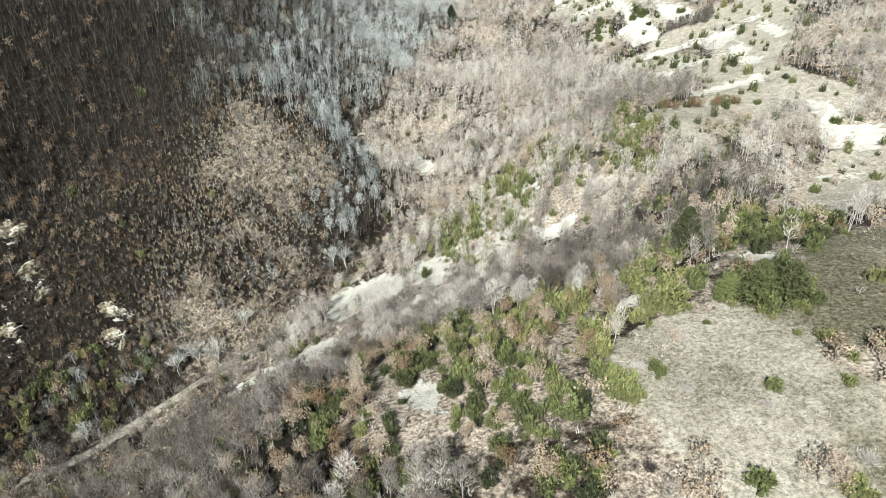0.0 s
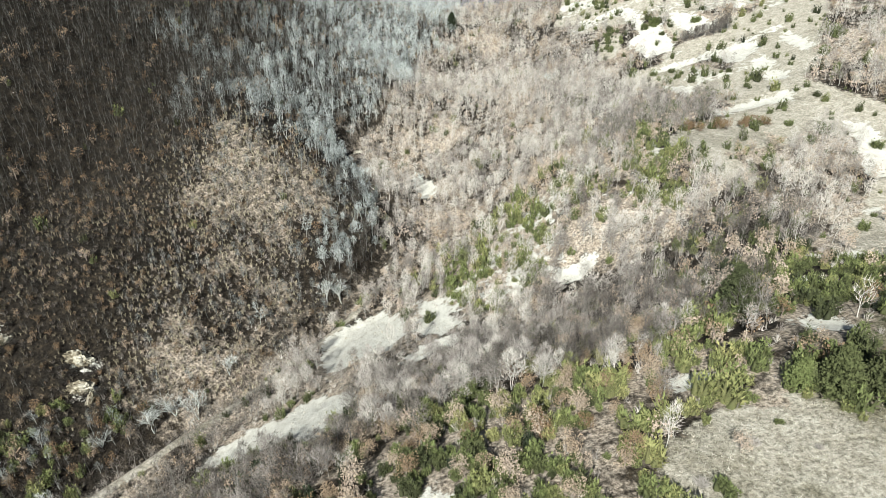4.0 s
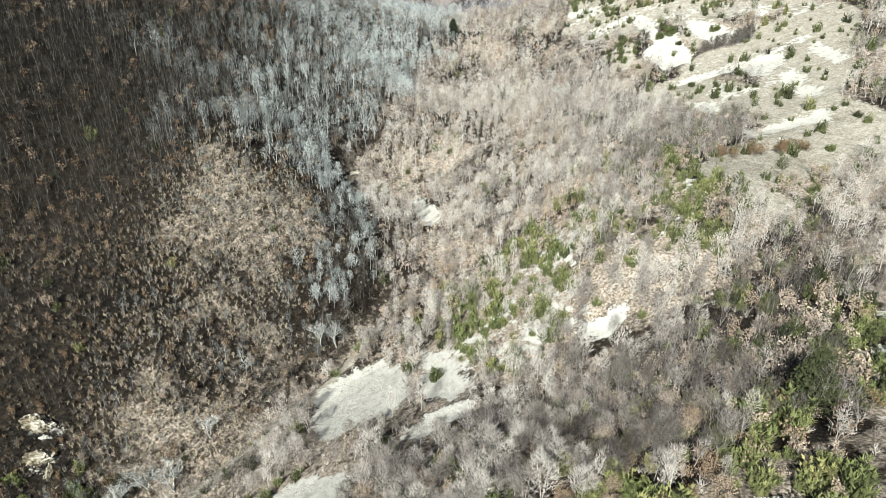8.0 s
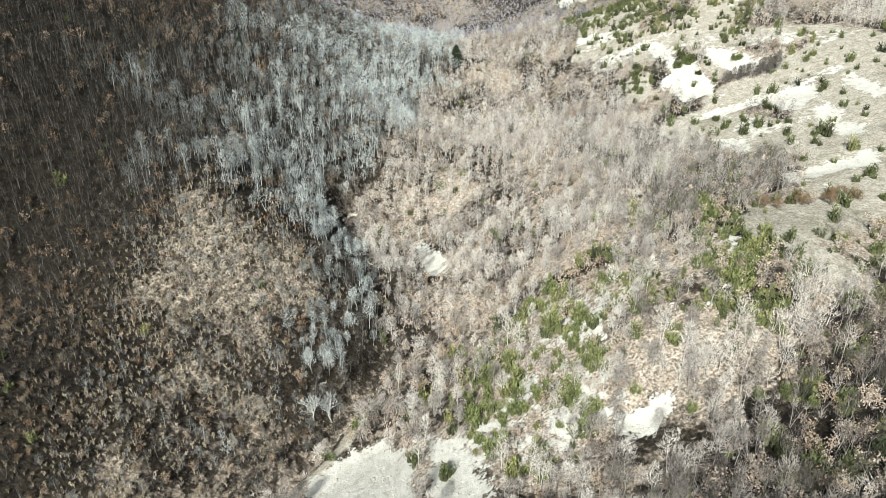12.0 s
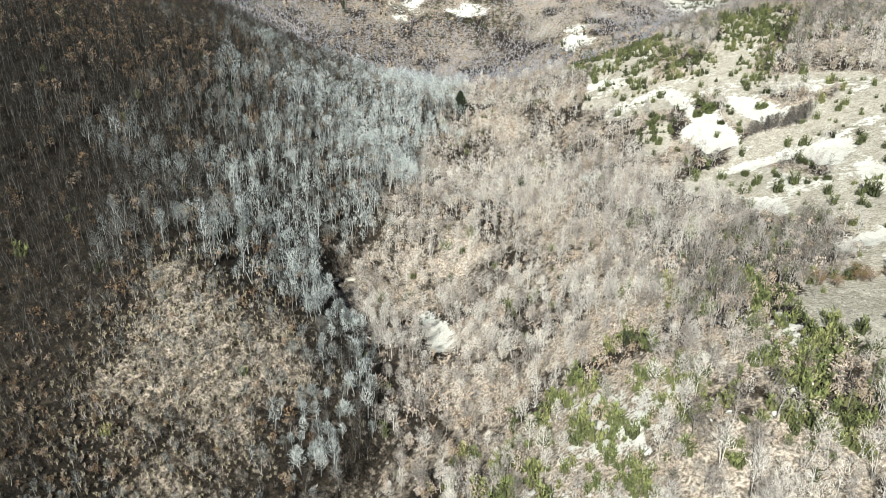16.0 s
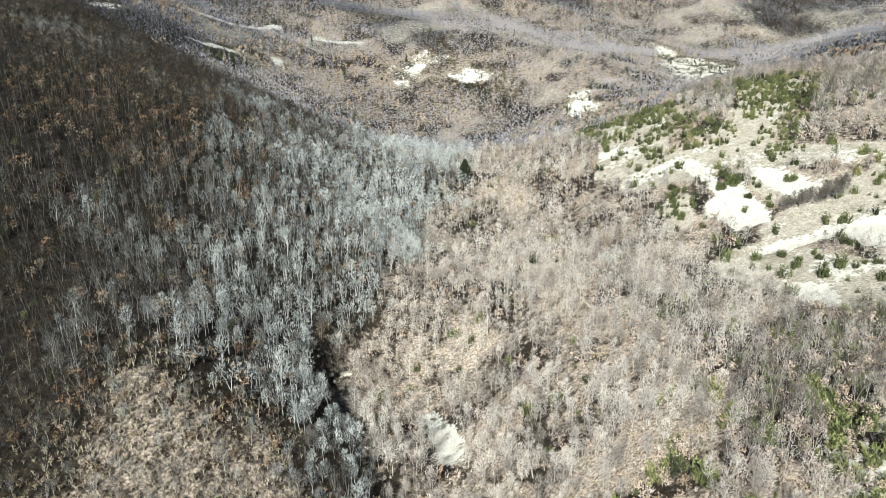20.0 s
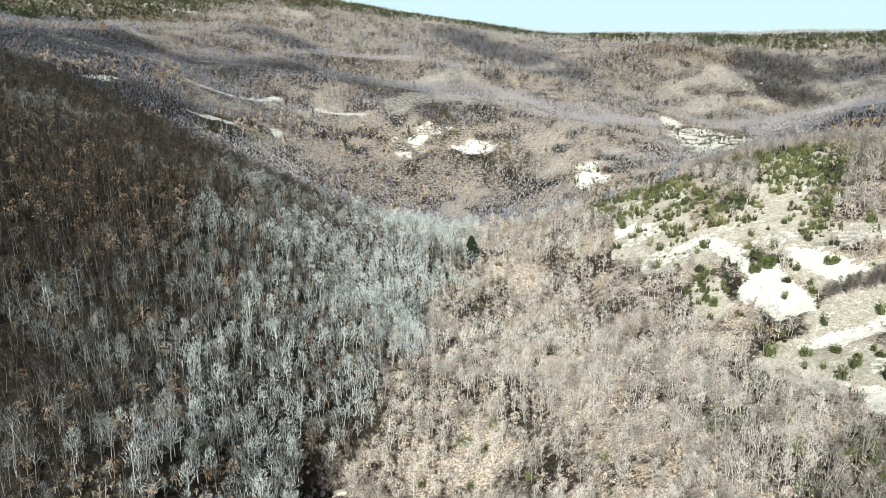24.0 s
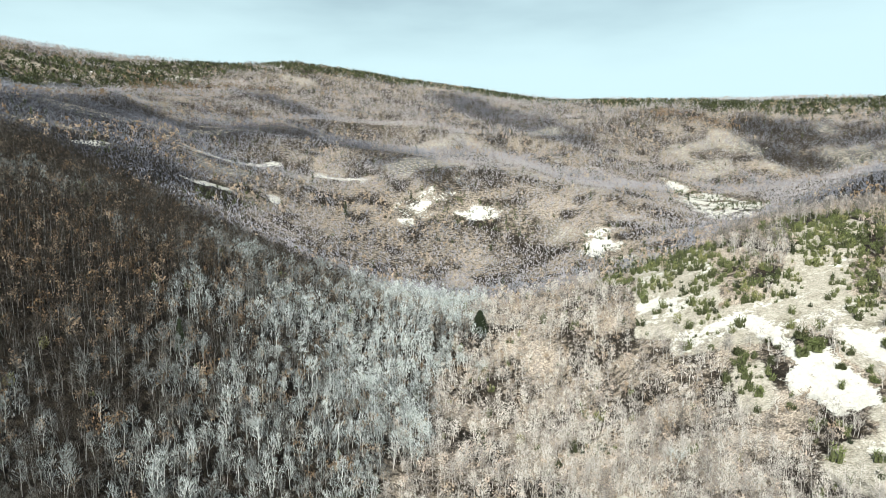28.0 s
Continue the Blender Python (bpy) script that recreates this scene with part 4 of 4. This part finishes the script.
# junipers
x, y, rng = spots(-160, 220, 36, 490, 1.9, 103)
c = cover(x, y)
p = 0.82 * c["juniper"] * np.where(y > 320, 0.55, 1.0) + 0.36 * c["dots"] + 0.2 * c["mixed"] + np.where(c["left"] > 0.5, 0.004, 0.012 + 0.03 * (x > 80) * (y > 170) * smooth(0.5 + 2 * ripple(x, y, 16, 2, 55)) + 0.05 * smooth(ripple(x, y, 20, 2, 35) * 2)) + 0.03 * c["turf"] * (y > 120)
p = p * np.where(c["juniper"] > 0.5, np.clip(0.72 + 1.5 * ripple(x, y, 9, 2, 37), 0.05, 1), 1)
p = p * (1 - 0.93 * c["marl"]) * np.where((c["turf"] > 0.5) & (y < 110), 0.9 * (c["juniper"] > 0.5), 1)
x, y, c = chosen(rng.uniform(0, 1, len(x)) < p, x, y, c)
tint = np.clip(rng.normal(0.5, 0.2, len(x)) + 0.25 * ripple(x, y, 25, 2, 36) + 0.15 * smooth((15 - x) / 20) * (y < 110), 0, 1)
tint = np.where((x > 20) & (x < 45) & (y < 118) & (y > 60), tint * 0.6, np.where(c["dots"] > 0.5, tint * 0.6, tint))
size = 0.5 + 1.25 * rng.uniform(0, 1, len(x)) ** 1.5 * np.where(c["juniper"] > 0.5, 1.0, 1.25)
size = size * np.where((x > 20) & (x < 45) & (y < 118) & (y > 60), 1.25, 1.0)
near, rest = parted(x, y, 300)
for i in near:
    k = int(rng.integers(0, len(JUNIPERS_FINE)))
    plant("juniper", JUNIPERS_FINE[k], k, x[i], y[i], size[i], rng.uniform(0, 6.28), tint[i], M_GREEN, "bushy green juniper shrub on the hillside", "shrub", "junipers on the spur")
for shapes, m, where in ((JUNIPERS, rest[y[rest] < 170], "on pale stony slopes"), (JUNIPERS_MID, rest[y[rest] >= 170], "between white marl patches")):
    scatter("juniper_scrub", shapes, x[m], y[m], size[m], tint[m], M_GREEN, "green juniper scrub " + where, "shrubs", mottle=0.08)

# leafless shrubs under and between the trees
x, y, rng = spots(-190, 210, 38, 480, 2.1, 104)
c = cover(x, y)
p = np.where(c["left"] > 0.5, 0.62 + 0.36 * c["scrub"], 0.5 + 0.3 * ripple(x, y, 13, 3, 38) + 0.4 * c["mixed"]) * (1 - 0.97 * c["marl"]) * (1 - c["turf"]) * (1 - 0.5 * c["juniper"]) * (1 - 0.8 * c["bank"]) * (1 - 0.6 * c["rim"]) * np.where((x > 18) & (y < 82), 0.1, 1.0)
x, y, c = chosen(rng.uniform(0, 1, len(x)) < p, x, y, c)
hue = rng.uniform(0, 1, len(x))
# up and rise carry the same painted dimness into the thickets
tint = np.where(rng.uniform(0, 1, len(x)) < c["left"], np.where(c["scrub"] > 0.5, 0.3 + 0.4 * hue + 0.36 * smooth((-74 - x) / 18), 0.4 + 0.45 * hue + 0.2 * c["up"] + 0.1 * c["rise"]), 0.05 + 0.45 * hue)
tint = np.where(c["mixed"] > 0.5, 0.2 + 0.6 * hue, tint)
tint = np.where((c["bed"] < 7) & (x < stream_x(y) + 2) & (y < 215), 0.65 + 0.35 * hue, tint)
size = rng.uniform(0.4, 1.05, len(x)) * (1 + 0.1 * c["scrub"])
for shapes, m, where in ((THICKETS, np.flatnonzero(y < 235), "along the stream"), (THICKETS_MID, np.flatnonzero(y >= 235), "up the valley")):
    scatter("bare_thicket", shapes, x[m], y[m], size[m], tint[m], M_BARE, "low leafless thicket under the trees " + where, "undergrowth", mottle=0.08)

# low oak scrub with dry leaves on the clearings of the dark slope
SCRUB_OAK = [oak_shape(115 + k, 44, 1.3, 0.17, 6) for k in range(6)]
x, y, rng = spots(-150, -20, 90, 260, 1.2, 111)
c = cover(x, y)
p = c["scrub"] * (1 - c["marl"]) * (1 - 0.5 * smooth((-80 - x) / 15)) * (0.95 + 0.4 * ripple(x, y, 7, 2, 53))
x, y, c = chosen(rng.uniform(0, 1, len(x)) < p, x, y, c)
tint = np.clip(0.2 + 0.3 * ripple(x, y, 9, 3, 54) + rng.normal(0, 0.16, len(x)) + 0.65 * smooth((-72 - x) / 20), 0, 1)
size, straw = rng.uniform(0.5, 1.15, len(x)), rng.uniform(0, 1, len(x)) < 0.8
scatter("oak_brush", SCRUB_OAK, x[~straw], y[~straw], size[~straw], tint[~straw], M_OAK, "low tan oak brush with dry leaves on the dark slope", "undergrowth")
scatter("dry_brush", SCRUB_OAK, x[straw], y[straw], size[straw], tint[straw], M_STRAW, "low straw-coloured dry brush on the dark slope", "undergrowth")

# dry grass on the meadow and the terraces
x, y, rng = spots(-20, 160, 40, 330, 0.5, 107)
lim = (y < 115) | (rng.uniform(0, 1, len(x)) < 0.12)
x, y = x[lim], y[lim]
wx, wy = wild(x, y, 0.7)
p = strips(wx, wy, TURF, 6.0) * (1 - patches(wx, wy, MARL, 2.0)) * (0.55 + 0.5 * ripple(x, y, 6, 3, 51))
keep = rng.uniform(0, 1, len(x)) < p
x, y = x[keep], y[keep]
# grass is more olive to the right, with the same falloff painted in
tint = np.clip(0.42 + 0.45 * ripple(x, y, 11, 3, 52) + rng.normal(0, 0.28, len(x)) + 0.45 * smooth((x - 46) / 20) * (y < 115) - 0.3 * (y > 115), 0, 1)
scatter("dry_grass", TUFTS, x, y, rng.uniform(0.5, 1.3, len(x)), tint, M_GRASS, "tufts of dry straw-coloured grass on the meadow", "grass")

# loose stones on the marl and the meadow
x, y, rng = spots(-60, 140, 40, 390, 1.3, 108)
wx, wy = wild(x, y, 0.7)
p = 0.25 * patches(wx, wy, MARL, 5.0) + 0.012 * strips(wx, wy, TURF, 6.0)
keep = rng.uniform(0, 1, len(x)) < p
x, y = x[keep], y[keep]
scatter("loose_stones", STONES, x, y, rng.uniform(0.15, 0.6, len(x)) ** 1.4 + 0.1, x * 0, M_STONE, "loose pale stones strewn over marl and turf", "stones")

# ---------------------------------------------------------------- far woods
FAR_BARE = [wisp_shape(130 + k, 9, 5.2, 0.55) for k in range(8)]
FAR_OAK = [oak_shape(140 + k, 16, 4.5, 0.95, 4) for k in range(4)]
FAR_GREEN = [juniper_shape(150 + k, 9, 2.4, 1.2, 1.0, 2, 3) for k in range(4)]
FAR_SPRUCE = [juniper_shape(160 + k, 16, 8.5, 1.7, 1.7, 4, 5) for k in range(3)]
x, y, rng = spots(-980, 940, 480, 1560, 4.3, 105)
c = cover(x, y)
lump = ripple(x, y, 60, 3, 41)
high = smooth((height(x, y) - 165) / 60)
roll = rng.uniform(0, 1, len(x)) / np.where(y > 850, 0.72, 1.0)
open_ = np.maximum(c["marl"] * 0.92, 0.75 * smooth((ripple(x, y, 26, 3, 21) - 0.56) * 6))
lx, ly = wild(x, y, 4.0, 15)
slate, rust, crest = strips(lx, ly, SLATE, 30), strips(lx, ly, RUST, 24), strips(lx, ly, CREST, 30)
open_ = np.maximum(open_, strips(lx, ly, CLEARINGS, 6) * 0.95)
keep = roll < (0.95 - 0.3 * high - 0.25 * rust + 0.3 * slate) * (1 - open_)
kind = rng.uniform(0, 1, len(x))
oak = keep & (kind < 0.06 + 0.24 * lump + 0.5 * rust - 0.3 * slate)
green = keep & ~oak & (kind > 0.985 - 0.06 * high - 0.85 * crest * smooth(0.95 + 1.4 * ripple(x, y, 40, 3, 56)) - 0.6 * c["juniper"])
screes = patches(lx, ly, MARL, 22.0)
open_ = np.maximum(open_, 0.75 * screes)
keep = keep & (roll < 1.05 - 0.8 * screes)
oak = oak & keep
green = (green & keep) | ((screes > 0.25) & (roll < 0.26))
bare = keep & ~oak & ~green
size, hue = rng.uniform(0.7, 1.15, len(x)) * np.where(y > 850, 1.3, 1.2), rng.uniform(0, 1, len(x))
west_far = smooth((-90 - x) / 130)
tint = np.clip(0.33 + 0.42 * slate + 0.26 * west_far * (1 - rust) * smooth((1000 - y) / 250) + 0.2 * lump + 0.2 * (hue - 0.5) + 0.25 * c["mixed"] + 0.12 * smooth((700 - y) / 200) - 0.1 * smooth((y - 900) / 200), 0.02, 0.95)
scatter("far_bare_woods", FAR_BARE, x[bare], y[bare], size[bare], tint[bare], M_FAR_HAZED, "leafless woods covering the far hillsides", "trees", mottle=0.04)
scatter("far_oak_scrub", FAR_OAK, x[oak], y[oak], size[oak], 0.18 + 0.3 * hue[oak] + 0.3 * rust[oak] + 0.2 * west_far[oak], M_OAK, "brown oak scrub on the far hillsides", "trees", mottle=0.04)
scatter("far_juniper_scrub", FAR_GREEN, x[green], y[green], size[green] * (1.1 + 1.0 * crest[green]), 0.62 + 0.38 * hue[green], M_GREEN, "dark green scrub along the far ridge", "shrubs")
x, y, rng = spots(-700, 800, 500, 1450, 16, 106)
keep = rng.uniform(0, 1, len(x)) < 0.16 + 0.4 * ripple(x, y, 150, 2, 43) + 0.22 * smooth((x - 60) / 80) * smooth((y - 760) / 80)
x, y = x[keep], y[keep]
scatter("far_conifers", FAR_SPRUCE, x, y, rng.uniform(0.45, 1.0, len(x)), rng.uniform(0.7, 1, len(x)), M_GREEN, "scattered dark conifers on the far slopes", "trees")

# sparse brush on the hillside behind the start of the flight
rng = np.random.default_rng(109)
x, y = rng.uniform(-220, 260, 1500), rng.uniform(-180, 42, 1500)
scatter("hillside_brush", THICKETS, x, y, rng.uniform(0.5, 1.2, len(x)), rng.uniform(0.1, 0.6, len(x)), M_BARE, "scattered leafless brush on the open hillside", "undergrowth")

# ---------------------------------------------------------------- single trees and shrubs
MEADOW_JUNIPERS = ((35.4, 53.9, 1.8), (42.3, 67.6, 1.4), (50.8, 66.7, 1.1), (29.2, 73.8, 1.6), (39.1, 83.1, 0.6), (52.2, 76.2, 1.3), (49.4, 77.5, 0.7), (57.7, 72.9, 1.3), (20.7, 60.7, 0.7), (44.9, 52.0, 1.9), (18.5, 57.9, 1.6), (24.6, 70.3, 1.6), (23.4, 73.1, 1.3), (67.1, 89.1, 2.1), (103.4, 205.4, 2.0))
MEADOW_TWIGS = ((32.1, 69.6, 1.6), (40.2, 64.8, 1.2), (27.4, 75.6, 1.5), (35.1, 80.5, 1.2), (24.4, 58.0, 1.5), (47.5, 55.5, 2.0), (41.4, 78.4, 0.8))
MEADOW_OAKS = ((27.2, 53.1, 1.9), (41.6, 53.9, 1.9), (33.2, 79.6, 1.2), (43.5, 52.7, 1.5))
PLATEAU = ((99.5, 361.8, 3.2), (99.8, 354.1, 3.1), (95.3, 355.2, 1.7), (91.5, 360.4, 1.4), (104.0, 354.4, 1.6), (105.8, 352.2, 1.2), (100.3, 342.3, 1.7), (81.1, 364.8, 1.8), (77.3, 343.0, 2.5), (81.2, 331.9, 1.7), (84.6, 323.1, 1.4), (103.5, 332.0, 1.4), (75.5, 385.5, 1.0), (76.0, 372.9, 1.6))
PLATEAU20 = ((99.8, 358.4, 2.3), (100.4, 342.2, 1.3), (86.3, 354.6, 2.2), (109.4, 298.0, 1.7), (108.6, 280.7, 1.4), (93.8, 301.7, 1.7), (100.1, 293.6, 1.5), (96.0, 296.3, 1.1), (106.5, 283.3, 1.1), (81.2, 364.5, 2.3), (99.1, 288.6, 0.9))
EDGE0 = ((110.0, 210.8, 2.9), (121.0, 202.0, 2.2), (160.7, 257.4, 2.6), (146.8, 282.6, 3.8), (137.2, 269.6, 2.6), (106.1, 199.1, 1.6), (102.9, 217.6, 1.7), (119.4, 236.0, 1.6), (110.2, 295.4, 1.6), (140.7, 221.9, 1.8), (127.2, 200.9, 1.4), (65.6, 113.3, 1.4), (64.2, 103.0, 1.0), (95.1, 353.2, 2.5), (100.9, 355.0, 2.8), (115.9, 345.2, 2.8))
WHITE_TREES = ((-61.5, 148.8, 10.5), (-66.5, 147.5, 9.0), (-56.5, 160.6, 7.0), (-70.0, 143.0, 8.5), (-86.5, 123.2, 8.0), (-80.1, 137.4, 6.5), (-32.4, 197.0, 9.5), (-36.4, 196.0, 9.0))
PALE_TREES28 = ((-1.9, 421.3, 9.0), (2.5, 418.1, 9.0), (-56.6, 316.3, 8.5), (-59.4, 347.4, 8.0), (45.8, 318.5, 8.0), (-12.0, 262.0, 8.0))
PINE = pine_shape(200, 8.5, 3.0, 18, 13, 26)
PINE_B = pine_shape(201, 6.0, 2.9, 15, 13, 26)
SPRUCE = pine_shape(202, 11, 1.7, 15, 8, 14)
for k, (px, py, size, tint, shape) in enumerate(((46, 114, 1.2, 0.75, PINE), (47.5, 87, 1.2, 0.75, PINE_B), (52, 86, 1.1, 0.75, PINE_B), (44, 89, 0.8, 0.5, PINE_B), (5, 443, 1.35, 1.0, PINE),
                                                 (-79, 650, 1.1, 1.0, SPRUCE), (-80, 331, 0.9, 1.0, SPRUCE))):
    plant("pine", shape, (shape is PINE) + 2 * (shape is SPRUCE), px, py, size, k * 1.3, tint, M_GREEN, "dark green conifer standing among leafless trees", "tree")
pick = random.Random(7)
for px, py, wide in MEADOW_JUNIPERS:
    k = pick.randrange(len(JUNIPERS_FINE))
    plant("juniper", JUNIPERS_FINE[k], k, px, py, wide / 1.15, pick.uniform(0, 6.28), pick.choice((0.25, 0.5)), M_GREEN, "round green juniper bush alone on dry meadow", "shrub", "junipers on the meadow",
          0.7)
for rows in (PLATEAU, PLATEAU20, EDGE0):
    for px, py, wide in rows:
        k = pick.randrange(len(JUNIPERS_FINE))
        plant("juniper", JUNIPERS_FINE[k], k, px, py, wide / 1.25, pick.uniform(0, 6.28), pick.choice((0.5, 0.75)), M_GREEN, "dark green juniper bush beside bare white marl", "shrub",
              "junipers on the terrace", 0.75)
TWIG_BUSH = [thicket_shape(210 + k, 320, 1.2, 1.15, 0.03) for k in range(3)]
for n, (px, py, wide) in enumerate(MEADOW_TWIGS):
    plant("leafless_bush", TWIG_BUSH[n % 3], n % 3, px, py, wide / 1.15, n * 1.1, 1.0 if n == 4 else 0.25, M_BARE,
          "dark leafless bush on dry meadow" if n == 4 else "silver-grey leafless bush with radiating twigs on dry meadow", "shrub", "leafless bushes on the meadow")
for n, (px, py, wide) in enumerate(MEADOW_OAKS):
    plant("withered_oak", OAKS_FINE[n], n, px, py, wide / 1.8, n * 2.0, 0.25, M_OAK, "low oak with dry tan leaves at the edge of the meadow", "tree", "small oaks with dry leaves")
PALE = [spreading_shape(220 + k) for k in range(4)]
for n, (px, py, tall) in enumerate(WHITE_TREES + PALE_TREES28):
    plant("pale_tree", PALE[n % 4], n % 4, px, py, tall / 9.0, n * 1.7, 0.0, M_POLE, "large leafless tree with whitish spreading limbs by the stream", "tree", "white-barked trees by the stream")


# a row of tall dark leafless trees under the white terrace, and rust-leaved oaks on the brow below it
DARK_TREES = [bare_shape(230 + k, 14, 240, tall=8.5, wide=0.09, girth=1.7) for k in range(3)]
for n in range(34):
    f = n / 33
    px, py = 104.5 + 18.5 * f + pick.uniform(-0.8, 0.8), 326.5 - 2.5 * f + pick.uniform(-1.6, 1.6)
    plant("bare_tree", DARK_TREES[n % 3], 20 + n % 3, px, py, pick.uniform(0.45, 0.75) + 0.3 * f, n * 0.9, 0.75, M_BARE, "dark leafless tree in a row below white marl", "tree", "row of dark leafless trees")
for n in range(26):
    px, py = pick.choice(((pick.uniform(80, 97), pick.uniform(216, 222)), (pick.uniform(70, 76), pick.uniform(214, 219))))
    plant("withered_oak", OAKS_FINE[n % 6], n % 6, px, py, pick.uniform(0.45, 0.75), n * 2.0, 0.75, M_OAK, "low oak with rust-coloured leaves on the brow", "tree", "rust-leaved oaks on the brow")


# ---------------------------------------------------------------- pale rock faces over the gully
def outcrop(px, py, wide, tall, turn):
    """A broken rock face: a lump cut into ledges and set into the slope."""
    bm = bmesh.new()
    bmesh.ops.create_icosphere(bm, subdivisions=4, radius=0.5)
    for v in bm.verts:
        p = v.co * 3.0 + Vector((px, py, 0))
        v.co *= 1 + 0.6 * noise.noise(p * 0.8) + 0.4 * abs(noise.noise(p * 2.2)) + 0.25 * noise.noise(p * 5.0)
        v.co.z += 0.05 * math.sin(v.co.z * 30 + 4 * noise.noise(p))
    me = bpy.data.meshes.new("rock_outcrop")
    bm.to_mesh(me)
    bm.free()
    me.materials.append(M_CLIFF)
    ob = tagged(new("rock_outcrop", me), "pale crumbling rock face breaking out of a brown slope", "rock", "rock faces over the gully")
    ob.matrix_basis = Matrix.LocRotScale((px, py, float(height(px, py)) - tall * 0.05), Euler((0.3, 0, turn)), (wide, wide * 0.5, tall))


for px, py, wide, tall, turn in ((-123, 172, 8, 6, 0.5), (-113, 161, 6.5, 4, 0.9), (-108, 155.5, 5, 4, 0.9), (-113, 144, 6.5, 5, 0.6), (-91, 155, 6.0, 4.0, 0.1), (-88.5, 149.5, 5.5, 4.0, 0.2), (-85.3, 147.5, 3.0, 5.0, 1.2)):
    outcrop(px, py, wide, tall, turn)
    for n in range(7):
        ang, out = pick.uniform(0, 6.28), wide * pick.uniform(0.45, 0.9)
        qx, qy = px + math.cos(ang) * out, py + math.sin(ang) * out
        if n % 3 == 2:
            plant("withered_oak", OAKS_FINE[n % 6], n % 6, qx, qy, pick.uniform(0.3, 0.55), n * 2.1, 0.75, M_OAK, "low brown oak scrub at the foot of pale rock", "tree", "oak scrub over the gully")
        else:
            plant("leafless_bush", TWIG_BUSH[n % 3], n % 3, qx, qy, pick.uniform(1.0, 2.0), n * 1.1, 1.0, M_BARE, "dark leafless bush at the foot of pale rock", "shrub", "dark bushes over the gully")

# ---------------------------------------------------------------- boulders in the stream's gap and stones on the meadow
def boulder(px, py, size, turn, flat=1.0):
    bm = bmesh.new()
    bmesh.ops.create_icosphere(bm, subdivisions=3, radius=0.5)
    for v in bm.verts:
        v.co *= 1 + 0.35 * noise.noise(v.co * 2.1 + Vector((px, py, 0))) + 0.12 * noise.noise(v.co * 6.0 + Vector((py, px, 0)))
        v.co.z *= 0.7 * flat
    me = bpy.data.meshes.new("boulder")
    bm.to_mesh(me)
    bm.free()
    me.materials.append(M_STONE)
    ob = tagged(new("boulder", me), "pale grey boulder in the stream bed", "rock", "boulders in the stream bed")
    ob.matrix_basis = Matrix.LocRotScale((px, py, float(height(px, py)) + size * 0.2 * flat), Euler((0, 0, turn)), (size, size * 0.8, size))


for px, py, size, turn, flat in ((-41.5, 281.0, 1.6, 0.3, 1.0), (-39.6, 282.2, 1.9, 1.2, 1.0), (-38.4, 280.4, 1.4, 2.0, 1.1), (-35.2, 283.4, 3.4, 0.2, 0.35),
                                 (-36.6, 281.6, 1.2, 0.9, 1.0), (-42.8, 282.6, 1.1, 2.7, 1.0)):
    boulder(px, py, size, turn, flat)
for n in range(7):
    px, py = 31.2 + n * 0.62 + pick.uniform(-0.15, 0.15), 58.6 - n * 0.1 + pick.uniform(-0.2, 0.2)
    co, tri, lf, part = STONES[n % 5]
    me = mesh_from("stone", co, tri, M_STONE)
    ob = tagged(new("stone", me), "small white stone lying on dry meadow", "stone", "white stones on the meadow")
    s = pick.uniform(0.25, 0.45)
    ob.matrix_basis = Matrix.LocRotScale((px, py, float(height(px, py)) + 0.02), Euler((0, 0, n)), (s, s, s))
